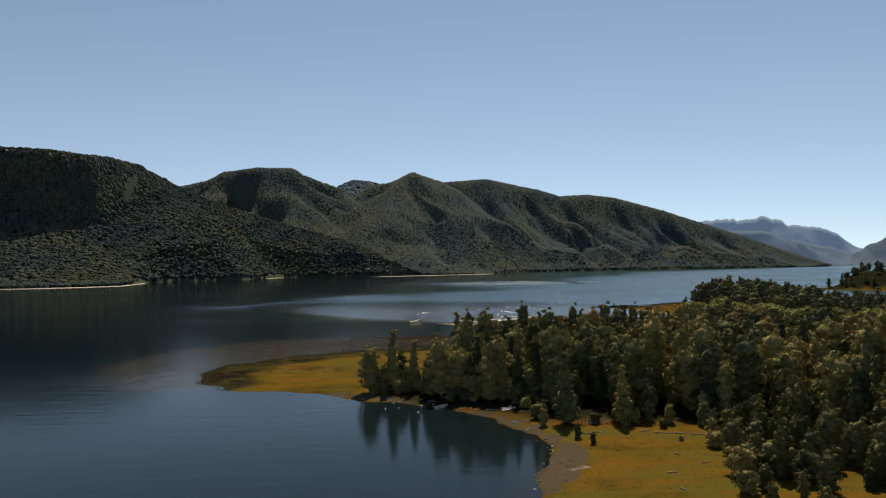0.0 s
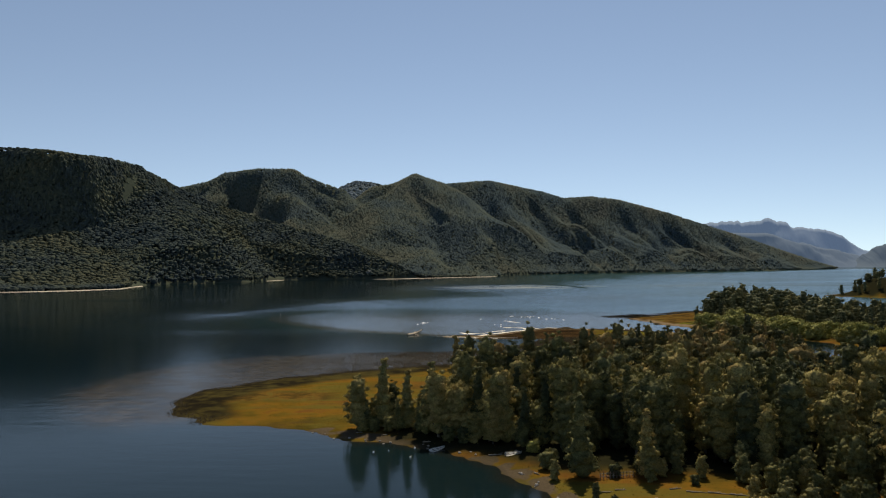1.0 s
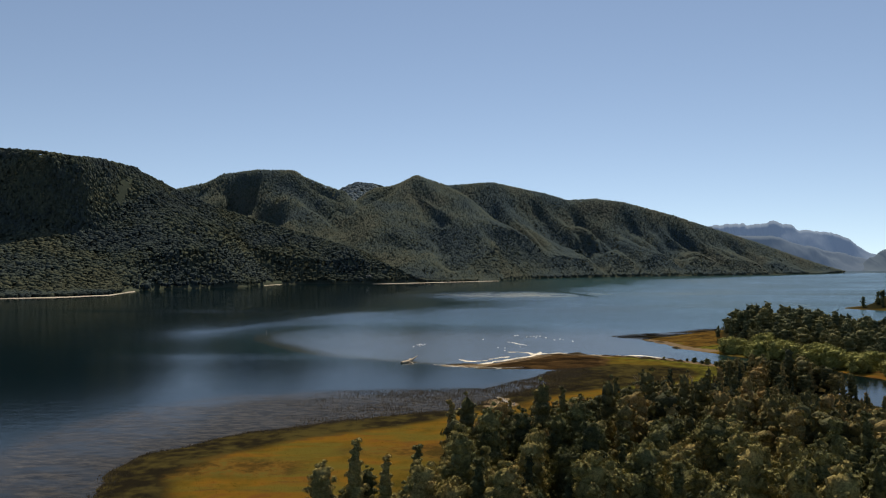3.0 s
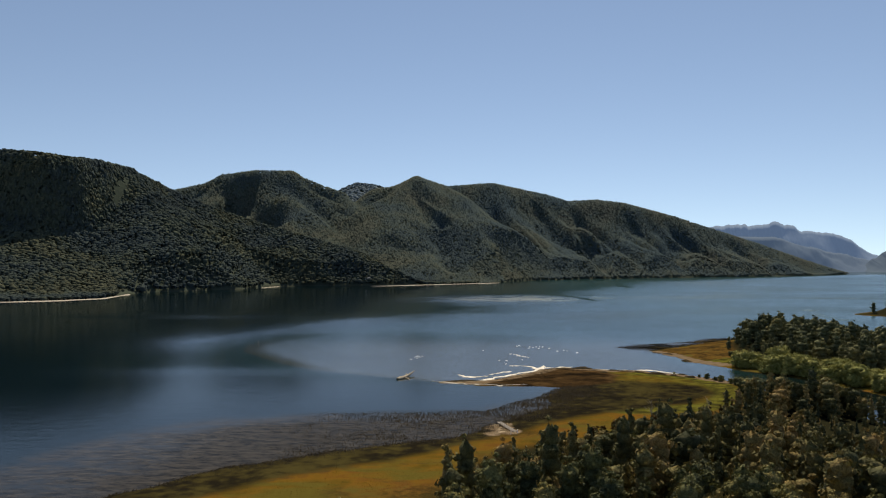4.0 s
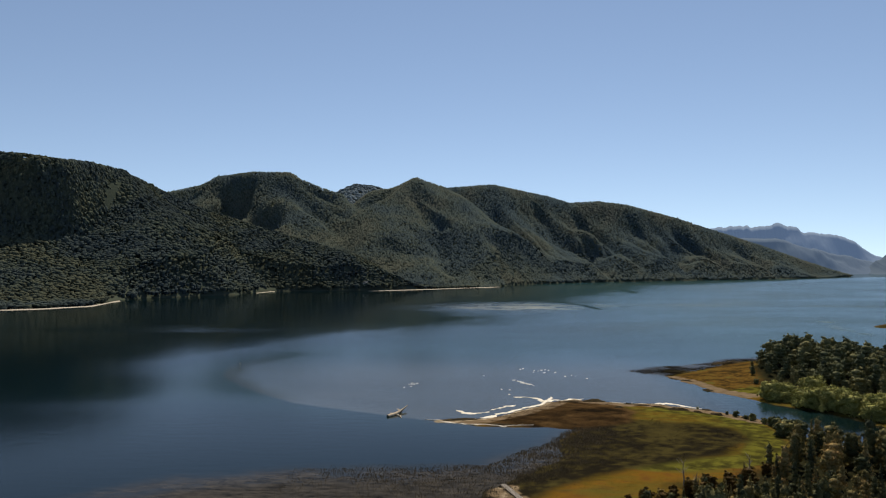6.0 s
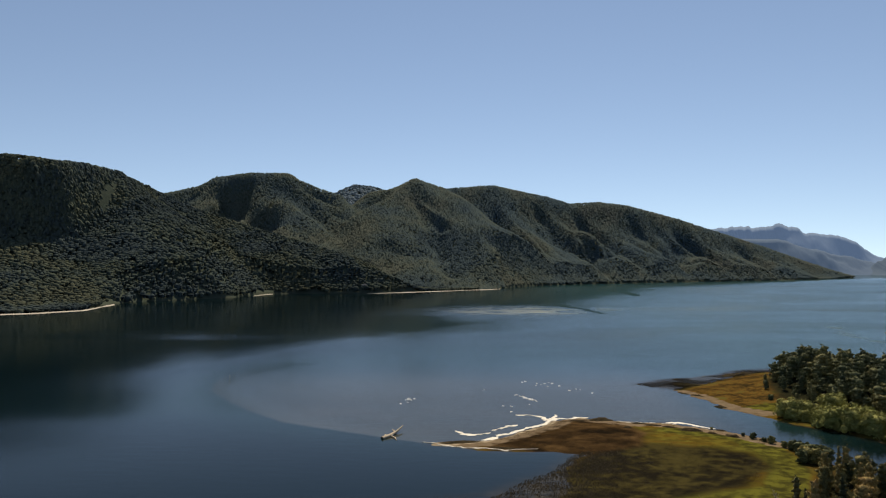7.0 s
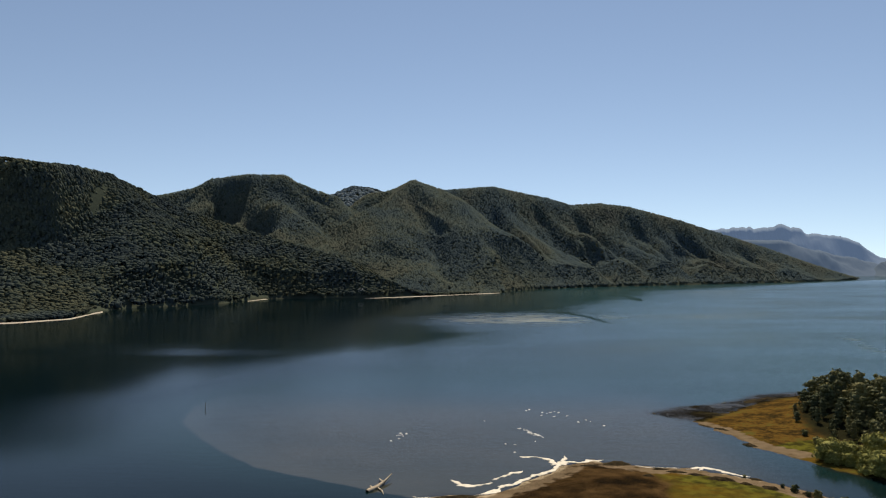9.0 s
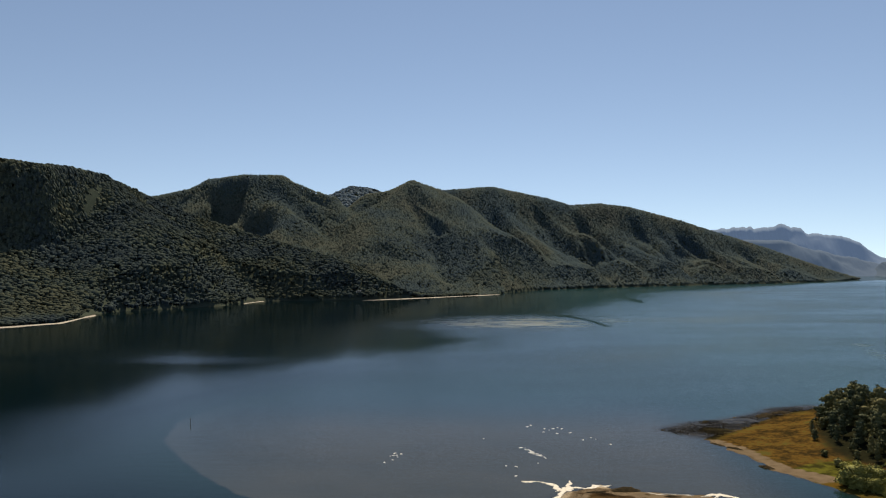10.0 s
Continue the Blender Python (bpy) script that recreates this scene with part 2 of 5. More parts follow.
def tube(points, radii, sides=6):
    """Corner places and quads of a tapered limb along points."""
    points = np.array(points, float)
    verts, faces = [], []
    for k, p in enumerate(points):
        axis = points[min(k + 1, len(points) - 1)] - points[max(k - 1, 0)]
        axis = axis / (np.linalg.norm(axis) + 1e-9)
        side = np.cross(axis, (0.31, 0.95, 0.02))
        side /= np.linalg.norm(side)
        other = np.cross(axis, side)
        for s in range(sides):
            a = 2 * math.pi * s / sides
            verts.append(p + radii[k] * (math.cos(a) * side + math.sin(a) * other))
    for k in range(len(points) - 1):
        for s in range(sides):
            a, b = k * sides + s, k * sides + (s + 1) % sides
            faces.append((a, b, b + sides, a + sides))
    return np.array(verts), np.array(faces)


def join(pieces):
    """Several (places, faces) as one."""
    verts, faces, base = [], [], 0
    for v, f in pieces:
        verts.append(v)
        faces.append(np.asarray(f) + base)
        base += len(v)
    return np.concatenate(verts), np.concatenate(faces)


# ---------------------------------------------------------------- materials
def material(name, build):
    mat = bpy.data.materials.new(name)
    mat.use_nodes = True
    tree = mat.node_tree
    tree.nodes.clear()
    out = tree.nodes.new("ShaderNodeOutputMaterial")
    build(Nodes(tree, out))
    return mat


class Nodes:
    """A short way to write node trees."""

    def __init__(self, tree, out):
        self.tree, self.out = tree, out

    def add(self, kind, links=(), **values):
        node = self.tree.nodes.new("ShaderNode" + kind)
        for key, value in values.items():
            setattr(node, key, value)
        for slot, value in dict(links).items():
            if isinstance(value, bpy.types.NodeSocket):
                self.tree.links.new(value, node.inputs[slot])
            else:
                node.inputs[slot].default_value = value
        return node

    def place(self, scale=(1, 1, 1)):
        geo = self.add("NewGeometry")
        return self.add("Mapping", {0: geo.outputs["Position"], "Scale": scale}).outputs[0]

    def noise(self, vector, scale, detail=4, rough=0.55):
        return self.add("TexNoise", {"Vector": vector, "Scale": scale, "Detail": detail, "Roughness": rough}).outputs["Fac"]

    def attr(self, name):
        return self.add("Attribute", attribute_name=name).outputs["Fac"]

    def math(self, what, a, b=0.0, clamp=False):
        return self.add("Math", {0: a, 1: b}, operation=what, use_clamp=clamp).outputs[0]

    def step(self, value, a, b):
        return self.add("MapRange", {"Value": value, "From Min": a, "From Max": b}, interpolation_type="SMOOTHSTEP").outputs[0]

    def mix(self, fac, a, b):
        node = self.add("Mix", data_type="RGBA")
        for slot, value in ((0, fac), (6, a), (7, b)):
            if isinstance(value, bpy.types.NodeSocket):
                self.tree.links.new(value, node.inputs[slot])
            else:
                node.inputs[slot].default_value = (*value, 1) if slot else value
        return node.outputs[2]

    def ramp(self, fac, *stops):
        node = self.add("ValToRGB", {0: fac})
        ramp = node.color_ramp
        while len(ramp.elements) < len(stops):
            ramp.elements.new(0.5)
        for element, (place, colour) in zip(ramp.elements, stops):
            element.position, element.color = place, (*colour, 1)
        return node.outputs[0]

    def bump(self, height, strength, distance):
        return self.add("Bump", {"Height": height, "Strength": strength, "Distance": distance}).outputs[0]

    def surface(self, **slots):
        links = {key.replace("_", " "): value for key, value in slots.items()}
        for key, value in links.items():
            if key == "Base Color" and isinstance(value, tuple):
                links[key] = (*value, 1)
        node = self.add("BsdfPrincipled", links)
        self.tree.links.new(node.outputs[0], self.out.inputs[0])
        return node


def ground_look(n):
    p = n.place()
    coarse, mid, fine = n.noise(p, 0.035, 5), n.noise(p, 0.22, 5), n.noise(p, 2.2, 6, 0.65)
    gold = n.ramp(n.math("ADD", n.math("MULTIPLY", coarse, 0.65), n.math("MULTIPLY", mid, 0.35)),
                  (0.36, (0.046, 0.036, 0.007)), (0.46, (0.094, 0.057, 0.009)), (0.53, (0.135, 0.067, 0.01)), (0.62, (0.11, 0.046, 0.012)))
    streak = n.noise(n.place((0.035, 0.11, 1)), 1.0, 5, 0.6)
    gold = n.mix(n.step(streak, 0.44, 0.62), gold, n.mix(fine, (0.06, 0.05, 0.01), (0.115, 0.088, 0.018)))
    gold = n.mix(n.math("MULTIPLY", n.step(n.noise(n.place((0.06, 0.16, 1)), 1.3, 5, 0.65), 0.55, 0.7), 0.7), gold, n.mix(fine, (0.04, 0.026, 0.009), (0.085, 0.05, 0.016)))
    gold = n.mix(n.attr("rust"), gold, n.ramp(n.math("ADD", n.math("MULTIPLY", n.noise(p, 0.075, 4, 0.6), 0.6), n.math("MULTIPLY", n.noise(p, 0.5, 5, 0.65), 0.4)), (0.41, (0.022, 0.015, 0.007)), (0.47, (0.055, 0.03, 0.01)), (0.53, (0.11, 0.058, 0.014)), (0.6, (0.085, 0.07, 0.018))))
    gold = n.mix(n.math("MULTIPLY", n.step(fine, 0.35, 0.7), 0.55), gold, n.mix(0.5, gold, (0.10, 0.075, 0.02)))
    moss = n.mix(n.step(mid, 0.35, 0.65), (0.034, 0.031, 0.009), (0.105, 0.098, 0.017))
    grass = n.mix(n.step(n.math("ADD", n.attr("green"), n.math("MULTIPLY", mid, 0.3)), 0.35, 0.85), gold, moss)
    dark = n.mix(n.step(n.math("ADD", n.math("MULTIPLY", coarse, 0.5), n.math("MULTIPLY", mid, 0.5)), 0.42, 0.62), (0.013, 0.011, 0.007), (0.052, 0.042, 0.014))
    grass = n.mix(n.step(n.math("ADD", n.attr("marsh"), n.math("MULTIPLY", n.math("SUBTRACT", mid, 0.5), 10)), -2.0, 5.0), grass, dark)
    grass = n.mix(n.step(n.math("ADD", n.attr("peat"), n.math("MULTIPLY", n.math("SUBTRACT", mid, 0.5), 8)), -2.0, 4.0), grass, n.ramp(n.math("ADD", n.math("MULTIPLY", n.noise(p, 0.09, 4), 0.65), n.math("MULTIPLY", fine, 0.35)), (0.4, (0.011, 0.008, 0.005)), (0.5, (0.034, 0.02, 0.009)), (0.62, (0.088, 0.052, 0.022))))
    sand = n.mix(mid, (0.085, 0.06, 0.036), (0.22, 0.16, 0.1))
    sand = n.mix(n.attr("gravel"), sand, n.mix(fine, (0.03, 0.023, 0.014), (0.115, 0.088, 0.058)))
    pale = n.mix(fine, (0.2, 0.15, 0.09), (0.46, 0.37, 0.26))
    sand = n.mix(n.step(n.math("ADD", n.attr("pale"), n.math("MULTIPLY", n.math("SUBTRACT", mid, 0.5), 2.0)), 0.35, 0.75), sand, pale)
    edge = n.math("MULTIPLY", n.attr("beach"), n.math("ADD", 1.0, n.math("MULTIPLY", n.math("SUBTRACT", mid, 0.5), 3.0)))
    grass = n.mix(n.step(edge, 0.3, 0.6), grass, sand)
    # dark forest floor, with the shade under the trees put into its colour
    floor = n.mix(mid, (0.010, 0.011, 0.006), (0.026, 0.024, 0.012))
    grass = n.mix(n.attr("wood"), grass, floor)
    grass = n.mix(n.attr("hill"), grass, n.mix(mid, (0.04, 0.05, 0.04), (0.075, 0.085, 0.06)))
    wet = n.step(n.attr("shore"), 1.0, 0.1)
    grass = n.mix(n.math("MULTIPLY", wet, 0.45), grass, n.mix(0.75, grass, (0.03, 0.025, 0.018)))
    n.surface(Base_Color=grass, Roughness=1.0, Specular_IOR_Level=0.0, Normal=n.bump(fine, 0.6, 0.25))


def water_look(n):
    p = n.place()
    long = n.place((0.35, 1.0, 1.0))
    streak = n.noise(n.place((0.0016, 0.008, 1)), 1.0, 2, 0.4)
    ruffle = n.math("MAXIMUM", n.math("MULTIPLY", n.attr("wind_sheen"), n.math("ADD", 0.5, n.math("MULTIPLY", n.step(n.noise(n.place((0.004, 0.009, 1)), 1.0, 2, 0.45), 0.3, 0.7), 0.4))), n.math("MULTIPLY", n.step(streak, 0.5, 0.8), 0.2))
    cloud = n.noise(n.place((0.01, 0.02, 1)), 1.0, 5, 0.6)
    body = n.mix(cloud, (0.0005, 0.004, 0.005), (0.001, 0.006, 0.0072))
    body = n.mix(n.attr("bay"), body, (0.004, 0.011, 0.013))
    silt = n.math("ADD", n.attr("silt"), n.math("MULTIPLY", n.math("SUBTRACT", n.noise(p, 0.06, 4), 0.5), 5.0))
    fan = n.math("MULTIPLY", n.step(silt, -0.6, 1.6), n.attr("load"))
    body = n.mix(fan, body, n.mix(n.noise(n.place((0.03, 0.05, 1)), 1.0, 5, 0.6), (0.027, 0.031, 0.025), (0.052, 0.051, 0.04)))
    milky = n.math("MULTIPLY", n.step(n.attr("silt"), -38.0, 10.0), n.math("SUBTRACT", 1.0, fan))
    body = n.mix(milky, body, (0.0025, 0.011, 0.0115))
    body = n.mix(n.math("MULTIPLY", n.attr("turbid"), n.math("SUBTRACT", 1.0, fan)), body, n.mix(cloud, (0.012, 0.046, 0.05), (0.02, 0.062, 0.066)))
    shallow = n.step(n.attr("depth"), -5.0, 0.0)
    body = n.mix(n.math("MULTIPLY", shallow, 0.6), body, (0.014, 0.011, 0.006))
    thick = n.attr("thick")
    weed = n.math("MULTIPLY", n.attr("weed"), n.math("MAXIMUM", thick, n.step(n.noise(n.place((0.05, 0.09, 1)), 1.0, 5, 0.65), 0.3, 0.56)))
    body = n.mix(n.math("MULTIPLY", weed, 0.95), body, n.mix(n.step(n.noise(n.place((0.16, 0.42, 1)), 1.0, 5, 0.75), 0.3, 0.72), (0.008, 0.007, 0.005), (0.066, 0.056, 0.043)))
    small, large = n.noise(long, 1.3, 3, 0.6), n.noise(long, 0.28, 3, 0.5)
    height = n.math("ADD", n.math("MULTIPLY", small, 0.35), large)
    strength = n.math("ADD", 0.12, n.math("MULTIPLY", ruffle, 0.06))
    bump = n.add("Bump", {"Height": height, "Strength": strength, "Distance": 0.35}).outputs[0]
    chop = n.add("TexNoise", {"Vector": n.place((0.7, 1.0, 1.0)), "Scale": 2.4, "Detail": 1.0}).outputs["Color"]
    # ripples are tilted to the south, to mirror higher, brighter sky
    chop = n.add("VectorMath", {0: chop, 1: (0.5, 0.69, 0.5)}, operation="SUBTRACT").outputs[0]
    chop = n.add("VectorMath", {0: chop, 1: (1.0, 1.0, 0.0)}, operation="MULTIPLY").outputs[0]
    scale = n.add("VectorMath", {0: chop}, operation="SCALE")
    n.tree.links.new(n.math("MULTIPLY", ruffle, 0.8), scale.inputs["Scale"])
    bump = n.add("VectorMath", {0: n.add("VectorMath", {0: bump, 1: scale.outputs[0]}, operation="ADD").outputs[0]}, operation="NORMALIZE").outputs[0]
    glint = n.math("MULTIPLY", n.attr("glint"), n.step(n.noise(n.place((0.02, 0.045, 1)), 1.0, 4, 0.6), 0.36, 0.62))
    rough = n.math("ADD", n.math("ADD", 0.1, n.math("MULTIPLY", ruffle, 0.12)), n.math("MULTIPLY", glint, 0.34))
    # reflectance raised on ruffled and silty water, cut among weed, to set sheen
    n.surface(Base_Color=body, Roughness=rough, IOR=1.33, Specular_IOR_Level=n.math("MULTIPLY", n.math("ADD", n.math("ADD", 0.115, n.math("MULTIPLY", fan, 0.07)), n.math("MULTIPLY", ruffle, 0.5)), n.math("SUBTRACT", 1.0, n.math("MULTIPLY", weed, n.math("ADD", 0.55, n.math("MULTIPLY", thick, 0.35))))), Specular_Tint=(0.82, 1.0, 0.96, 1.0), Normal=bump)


def leaf_look(n, colours, seed="island"):
    """Foliage that glows a little when the sun stands behind it."""
    geo, info = n.add("NewGeometry"), n.add("ObjectInfo")
    each = geo.outputs["Random Per Island"]
    tree = info.outputs["Random"] if seed == "object" else n.attr("tree")
    patch = n.step(n.noise(n.place(), 0.13, 2), 0.3, 0.7)
    clump = n.step(n.noise(n.place(), 0.45, 3), 0.3, 0.7)
    tone = n.math("ADD", n.math("MULTIPLY", each, 0.12), n.math("ADD", n.math("MULTIPLY", tree, 0.52), n.math("ADD", n.math("MULTIPLY", patch, 0.18), n.math("MULTIPLY", clump, 0.2))))
    stops = [(0.12 + 0.76 * k / (len(colours) - 1), c) for k, c in enumerate(colours)]
    colour = n.ramp(tone, *stops)
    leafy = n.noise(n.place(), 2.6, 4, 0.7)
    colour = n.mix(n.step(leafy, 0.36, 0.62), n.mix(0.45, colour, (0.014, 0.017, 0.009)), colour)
    front = n.add("BsdfPrincipled", {"Base Color": colour, "Roughness": 0.7, "Specular IOR Level": 0.06, "Normal": n.bump(leafy, 1.0, 0.5)})
    behind = n.add("BsdfTranslucent", {0: n.mix(0.3, colour, (0.16, 0.15, 0.01))})
    both = n.add("MixShader", {0: 0.1, 1: front.outputs[0], 2: behind.outputs[0]})
    n.tree.links.new(both.outputs[0], n.out.inputs[0])


def hill_leaf_look(n, colours, mixed=0.28):
    each = n.add("NewGeometry").outputs["Random Per Island"]
    patch = n.step(n.noise(n.place(), 0.006, 5), 0.3, 0.7)
    tone = n.math("ADD", n.math("MULTIPLY", each, mixed), n.math("MULTIPLY", patch, 1 - mixed))
    height = n.add("SeparateXYZ", {0: n.place()}).outputs[2]
    tone = n.math("ADD", tone, n.math("MULTIPLY", n.step(height, 150.0, 30.0), 0.04))      # browner scrub low on the slopes
    stops = [(0.15 + 0.7 * k / (len(colours) - 1), c) for k, c in enumerate(colours)]
    rough = n.noise(n.place(), 0.28, 4, 0.7)
    colour = n.mix(n.step(rough, 0.35, 0.7), n.mix(0.3, n.ramp(tone, *stops), (0.02, 0.025, 0.018)), n.ramp(tone, *stops))
    front = n.add("BsdfDiffuse", {0: colour, "Normal": n.bump(rough, 0.35, 1.0)})
    behind = n.add("BsdfTranslucent", {0: colour})
    both = n.add("MixShader", {0: 0.12, 1: front.outputs[0], 2: behind.outputs[0]})
    n.tree.links.new(both.outputs[0], n.out.inputs[0])


def bark_look(n):
    p = n.place((1, 1, 0.25))
    grain = n.noise(p, 3.0, 5, 0.65)
    n.surface(Base_Color=n.ramp(grain, (0.3, (0.045, 0.035, 0.027)), (0.7, (0.17, 0.145, 0.12))), Roughness=0.9, Normal=n.bump(grain, 0.8, 0.1))


def dry_wood_look(n):
    grain = n.noise(n.place((1, 1, 0.4)), 2.5, 5, 0.65)
    n.surface(Base_Color=n.ramp(grain, (0.3, (0.10, 0.082, 0.062)), (0.7, (0.28, 0.24, 0.195))), Roughness=0.85, Normal=n.bump(grain, 0.6, 0.05))


def stalk_look(n):
    each = n.add("NewGeometry").outputs["Random Per Island"]
    colour = n.ramp(each, (0.1, (0.038, 0.033, 0.024)), (0.6, (0.066, 0.054, 0.037)), (0.95, (0.105, 0.086, 0.06)))
    front = n.add("BsdfDiffuse", {0: colour})
    behind = n.add("BsdfTranslucent", {0: colour})
    both = n.add("MixShader", {0: 0.45, 1: front.outputs[0], 2: behind.outputs[0]})
    n.tree.links.new(both.outputs[0], n.out.inputs[0])


def tuft_look(n):
    each = n.add("NewGeometry").outputs["Random Per Island"]
    n.surface(Base_Color=n.ramp(each, (0.1, (0.05, 0.04, 0.006)), (0.5, (0.095, 0.06, 0.009)), (0.95, (0.13, 0.08, 0.016))), Roughness=1.0, Specular_IOR_Level=0.0)


def foam_look(n):
    p = n.place()
    speck = n.noise(p, 1.4, 5, 0.7)
    n.surface(Base_Color=n.ramp(speck, (0.3, (0.44, 0.37, 0.27)), (0.6, (0.68, 0.61, 0.5))), Roughness=0.6, Normal=n.bump(speck, 0.6, 0.1))


def stone_look(n):
    speck = n.noise(n.place(), 3.5, 5, 0.7)
    n.surface(Base_Color=n.ramp(speck, (0.3, (0.16, 0.14, 0.12)), (0.7, (0.42, 0.39, 0.35))), Roughness=0.85, Normal=n.bump(speck, 0.7, 0.08))


def paint_look(colour, rough=0.45):
    def build(n):
        wear = n.noise(n.place(), 4.0, 5, 0.7)
        n.surface(Base_Color=n.mix(n.step(wear, 0.55, 0.8), colour, tuple(0.6 * c for c in colour)), Roughness=rough)
    return build


def range_look(low, high, haze_glow):
    """A far range in the distance: haze put in as blue-grey colour and glow."""
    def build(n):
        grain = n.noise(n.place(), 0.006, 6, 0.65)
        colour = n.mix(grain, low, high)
        n.surface(Base_Color=colour, Roughness=1.0, Specular_IOR_Level=0.0, Emission_Color=(*haze_glow, 1), Emission_Strength=1.0)
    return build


GROUND = material("lake_shore_ground", ground_look)
WATER = material("lake_water", water_look)
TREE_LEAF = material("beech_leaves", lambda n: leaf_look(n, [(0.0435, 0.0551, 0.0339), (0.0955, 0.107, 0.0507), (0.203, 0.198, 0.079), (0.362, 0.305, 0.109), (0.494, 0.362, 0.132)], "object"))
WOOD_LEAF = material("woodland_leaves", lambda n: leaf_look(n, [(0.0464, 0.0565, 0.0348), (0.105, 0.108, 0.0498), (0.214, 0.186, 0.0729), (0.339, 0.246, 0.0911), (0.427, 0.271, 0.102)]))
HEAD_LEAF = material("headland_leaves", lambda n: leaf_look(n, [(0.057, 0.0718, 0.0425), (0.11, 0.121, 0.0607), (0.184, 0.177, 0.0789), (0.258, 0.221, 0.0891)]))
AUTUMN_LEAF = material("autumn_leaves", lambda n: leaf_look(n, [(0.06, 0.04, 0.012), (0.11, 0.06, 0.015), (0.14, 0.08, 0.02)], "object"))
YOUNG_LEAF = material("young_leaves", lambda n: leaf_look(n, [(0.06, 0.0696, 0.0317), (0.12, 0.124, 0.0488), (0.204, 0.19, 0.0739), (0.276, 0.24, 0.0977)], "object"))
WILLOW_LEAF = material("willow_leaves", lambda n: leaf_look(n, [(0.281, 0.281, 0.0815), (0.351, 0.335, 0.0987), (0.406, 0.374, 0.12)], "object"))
# air haze is put into these leaf colours: bluer and paler with distance
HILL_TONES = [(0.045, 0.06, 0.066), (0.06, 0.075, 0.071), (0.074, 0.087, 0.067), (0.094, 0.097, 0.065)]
HAZED_RIDGE_TONES = [(0.054, 0.078, 0.09), (0.067, 0.089, 0.092), (0.078, 0.096, 0.086), (0.09, 0.098, 0.084)]
HAZED_BACK_LEAF = material("hazed_back_leaves", lambda n: hill_leaf_look(n, [(0.17, 0.21, 0.24), (0.2, 0.24, 0.26), (0.23, 0.26, 0.27)]))
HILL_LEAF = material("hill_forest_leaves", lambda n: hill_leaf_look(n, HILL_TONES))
HAZED_RIDGE_LEAF = material("hazed_ridge_leaves", lambda n: hill_leaf_look(n, HAZED_RIDGE_TONES))
HAZED_MIDDLE_LEAF = material("hazed_middle_leaves", lambda n: hill_leaf_look(n, [tuple(0.4 * a + 0.62 * b for a, b in zip(p, q)) for p, q in zip(HILL_TONES, HAZED_RIDGE_TONES)]))
BARK = material("bark", bark_look)
DRY_WOOD = material("bleached_wood", dry_wood_look)
PALE_WOOD = material("pale_driftwood", lambda n: n.surface(Base_Color=n.ramp(n.noise(n.place(), 1.2, 5, 0.65), (0.3, (0.26, 0.19, 0.12)), (0.7, (0.55, 0.46, 0.34))), Roughness=0.9))
SEDGE = material("sedge", lambda n: n.surface(Base_Color=n.ramp(n.add("NewGeometry").outputs["Random Per Island"], (0.1, (0.024, 0.018, 0.01)), (0.9, (0.09, 0.065, 0.034))), Roughness=0.9, Specular_IOR_Level=0.1))
MATTED = material("matted_sedge", lambda n: n.surface(Base_Color=n.ramp(n.math("ADD", n.math("MULTIPLY", n.noise(n.place(), 0.7, 4, 0.6), 0.6), n.math("MULTIPLY", n.noise(n.place(), 5.0, 5, 0.7), 0.4)), (0.36, (0.012, 0.01, 0.006)), (0.5, (0.034, 0.025, 0.012)), (0.64, (0.075, 0.05, 0.022))), Roughness=0.95, Specular_IOR_Level=0.05, Normal=n.bump(n.noise(n.place(), 5.0, 5, 0.7), 1.0, 0.3)))
STALK = material("reed_stalks", stalk_look)
TUFT = material("dry_grass", tuft_look)
FOAM = material("pale_sand", foam_look)
WHITE_FLECK = material("white_fleck", lambda n: n.surface(Base_Color=n.ramp(n.noise(n.place(), 2.0, 5, 0.7), (0.3, (0.62, 0.6, 0.56)), (0.6, (0.84, 0.82, 0.78))), Roughness=0.5))
SAND = material("shore_sand", lambda n: n.surface(Base_Color=n.ramp(n.noise(n.place(), 0.3, 5, 0.7), (0.3, (0.24, 0.2, 0.15)), (0.7, (0.46, 0.4, 0.32))), Roughness=0.95))
STONE = material("stone", stone_look)

# ---------------------------------------------------------------- ground, one sheet to the horizon
def spaced(*stops):
    """Net lines: (from, to, step) one after the other."""
    lines = [np.arange(a, b, s) for a, b, s in stops]
    return np.concatenate(lines + [[stops[-1][1]]])


xs = spaced((-5200, -2400, 200), (-2400, -200, 26), (-200, 280, 3.2), (280, 520, 10), (520, 1700, 26), (1700, 5200, 200))
ys = spaced((-400, 60, 20), (60, 660, 3.2), (660, 1100, 16), (1100, 3500, 24), (3500, 4900, 60))
gx, gy, quads = sheet(xs, ys)
gz, near, far = ground_height(gx, gy)
gz = gz - 3.5 * smooth(2, 25, far)           # the forest floor lies below the closed crowns
slopes = gz.reshape(len(ys), len(xs))
low = slopes.copy()                          # and lower still on the cliffs
for axis in (0, 1):
    for way in (1, -1):
        low = np.minimum(low, np.roll(slopes, way, axis))
slopes -= 0.4 * (slopes - low) * (smooth(30, 80, far) * smooth(50, 110, min_crest(gx, gy))).reshape(slopes.shape)
gz = slopes.ravel()

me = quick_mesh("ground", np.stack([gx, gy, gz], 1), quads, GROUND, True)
give(me, "shore", np.maximum(near, far))
give(me, "marsh", np.maximum.reduce([inside(gx, gy, MARSH), inside(gx, gy, HEAD_REEDS), inside(gx, gy, REED_BELT) + 8 * smooth(10, -30, gx)]))
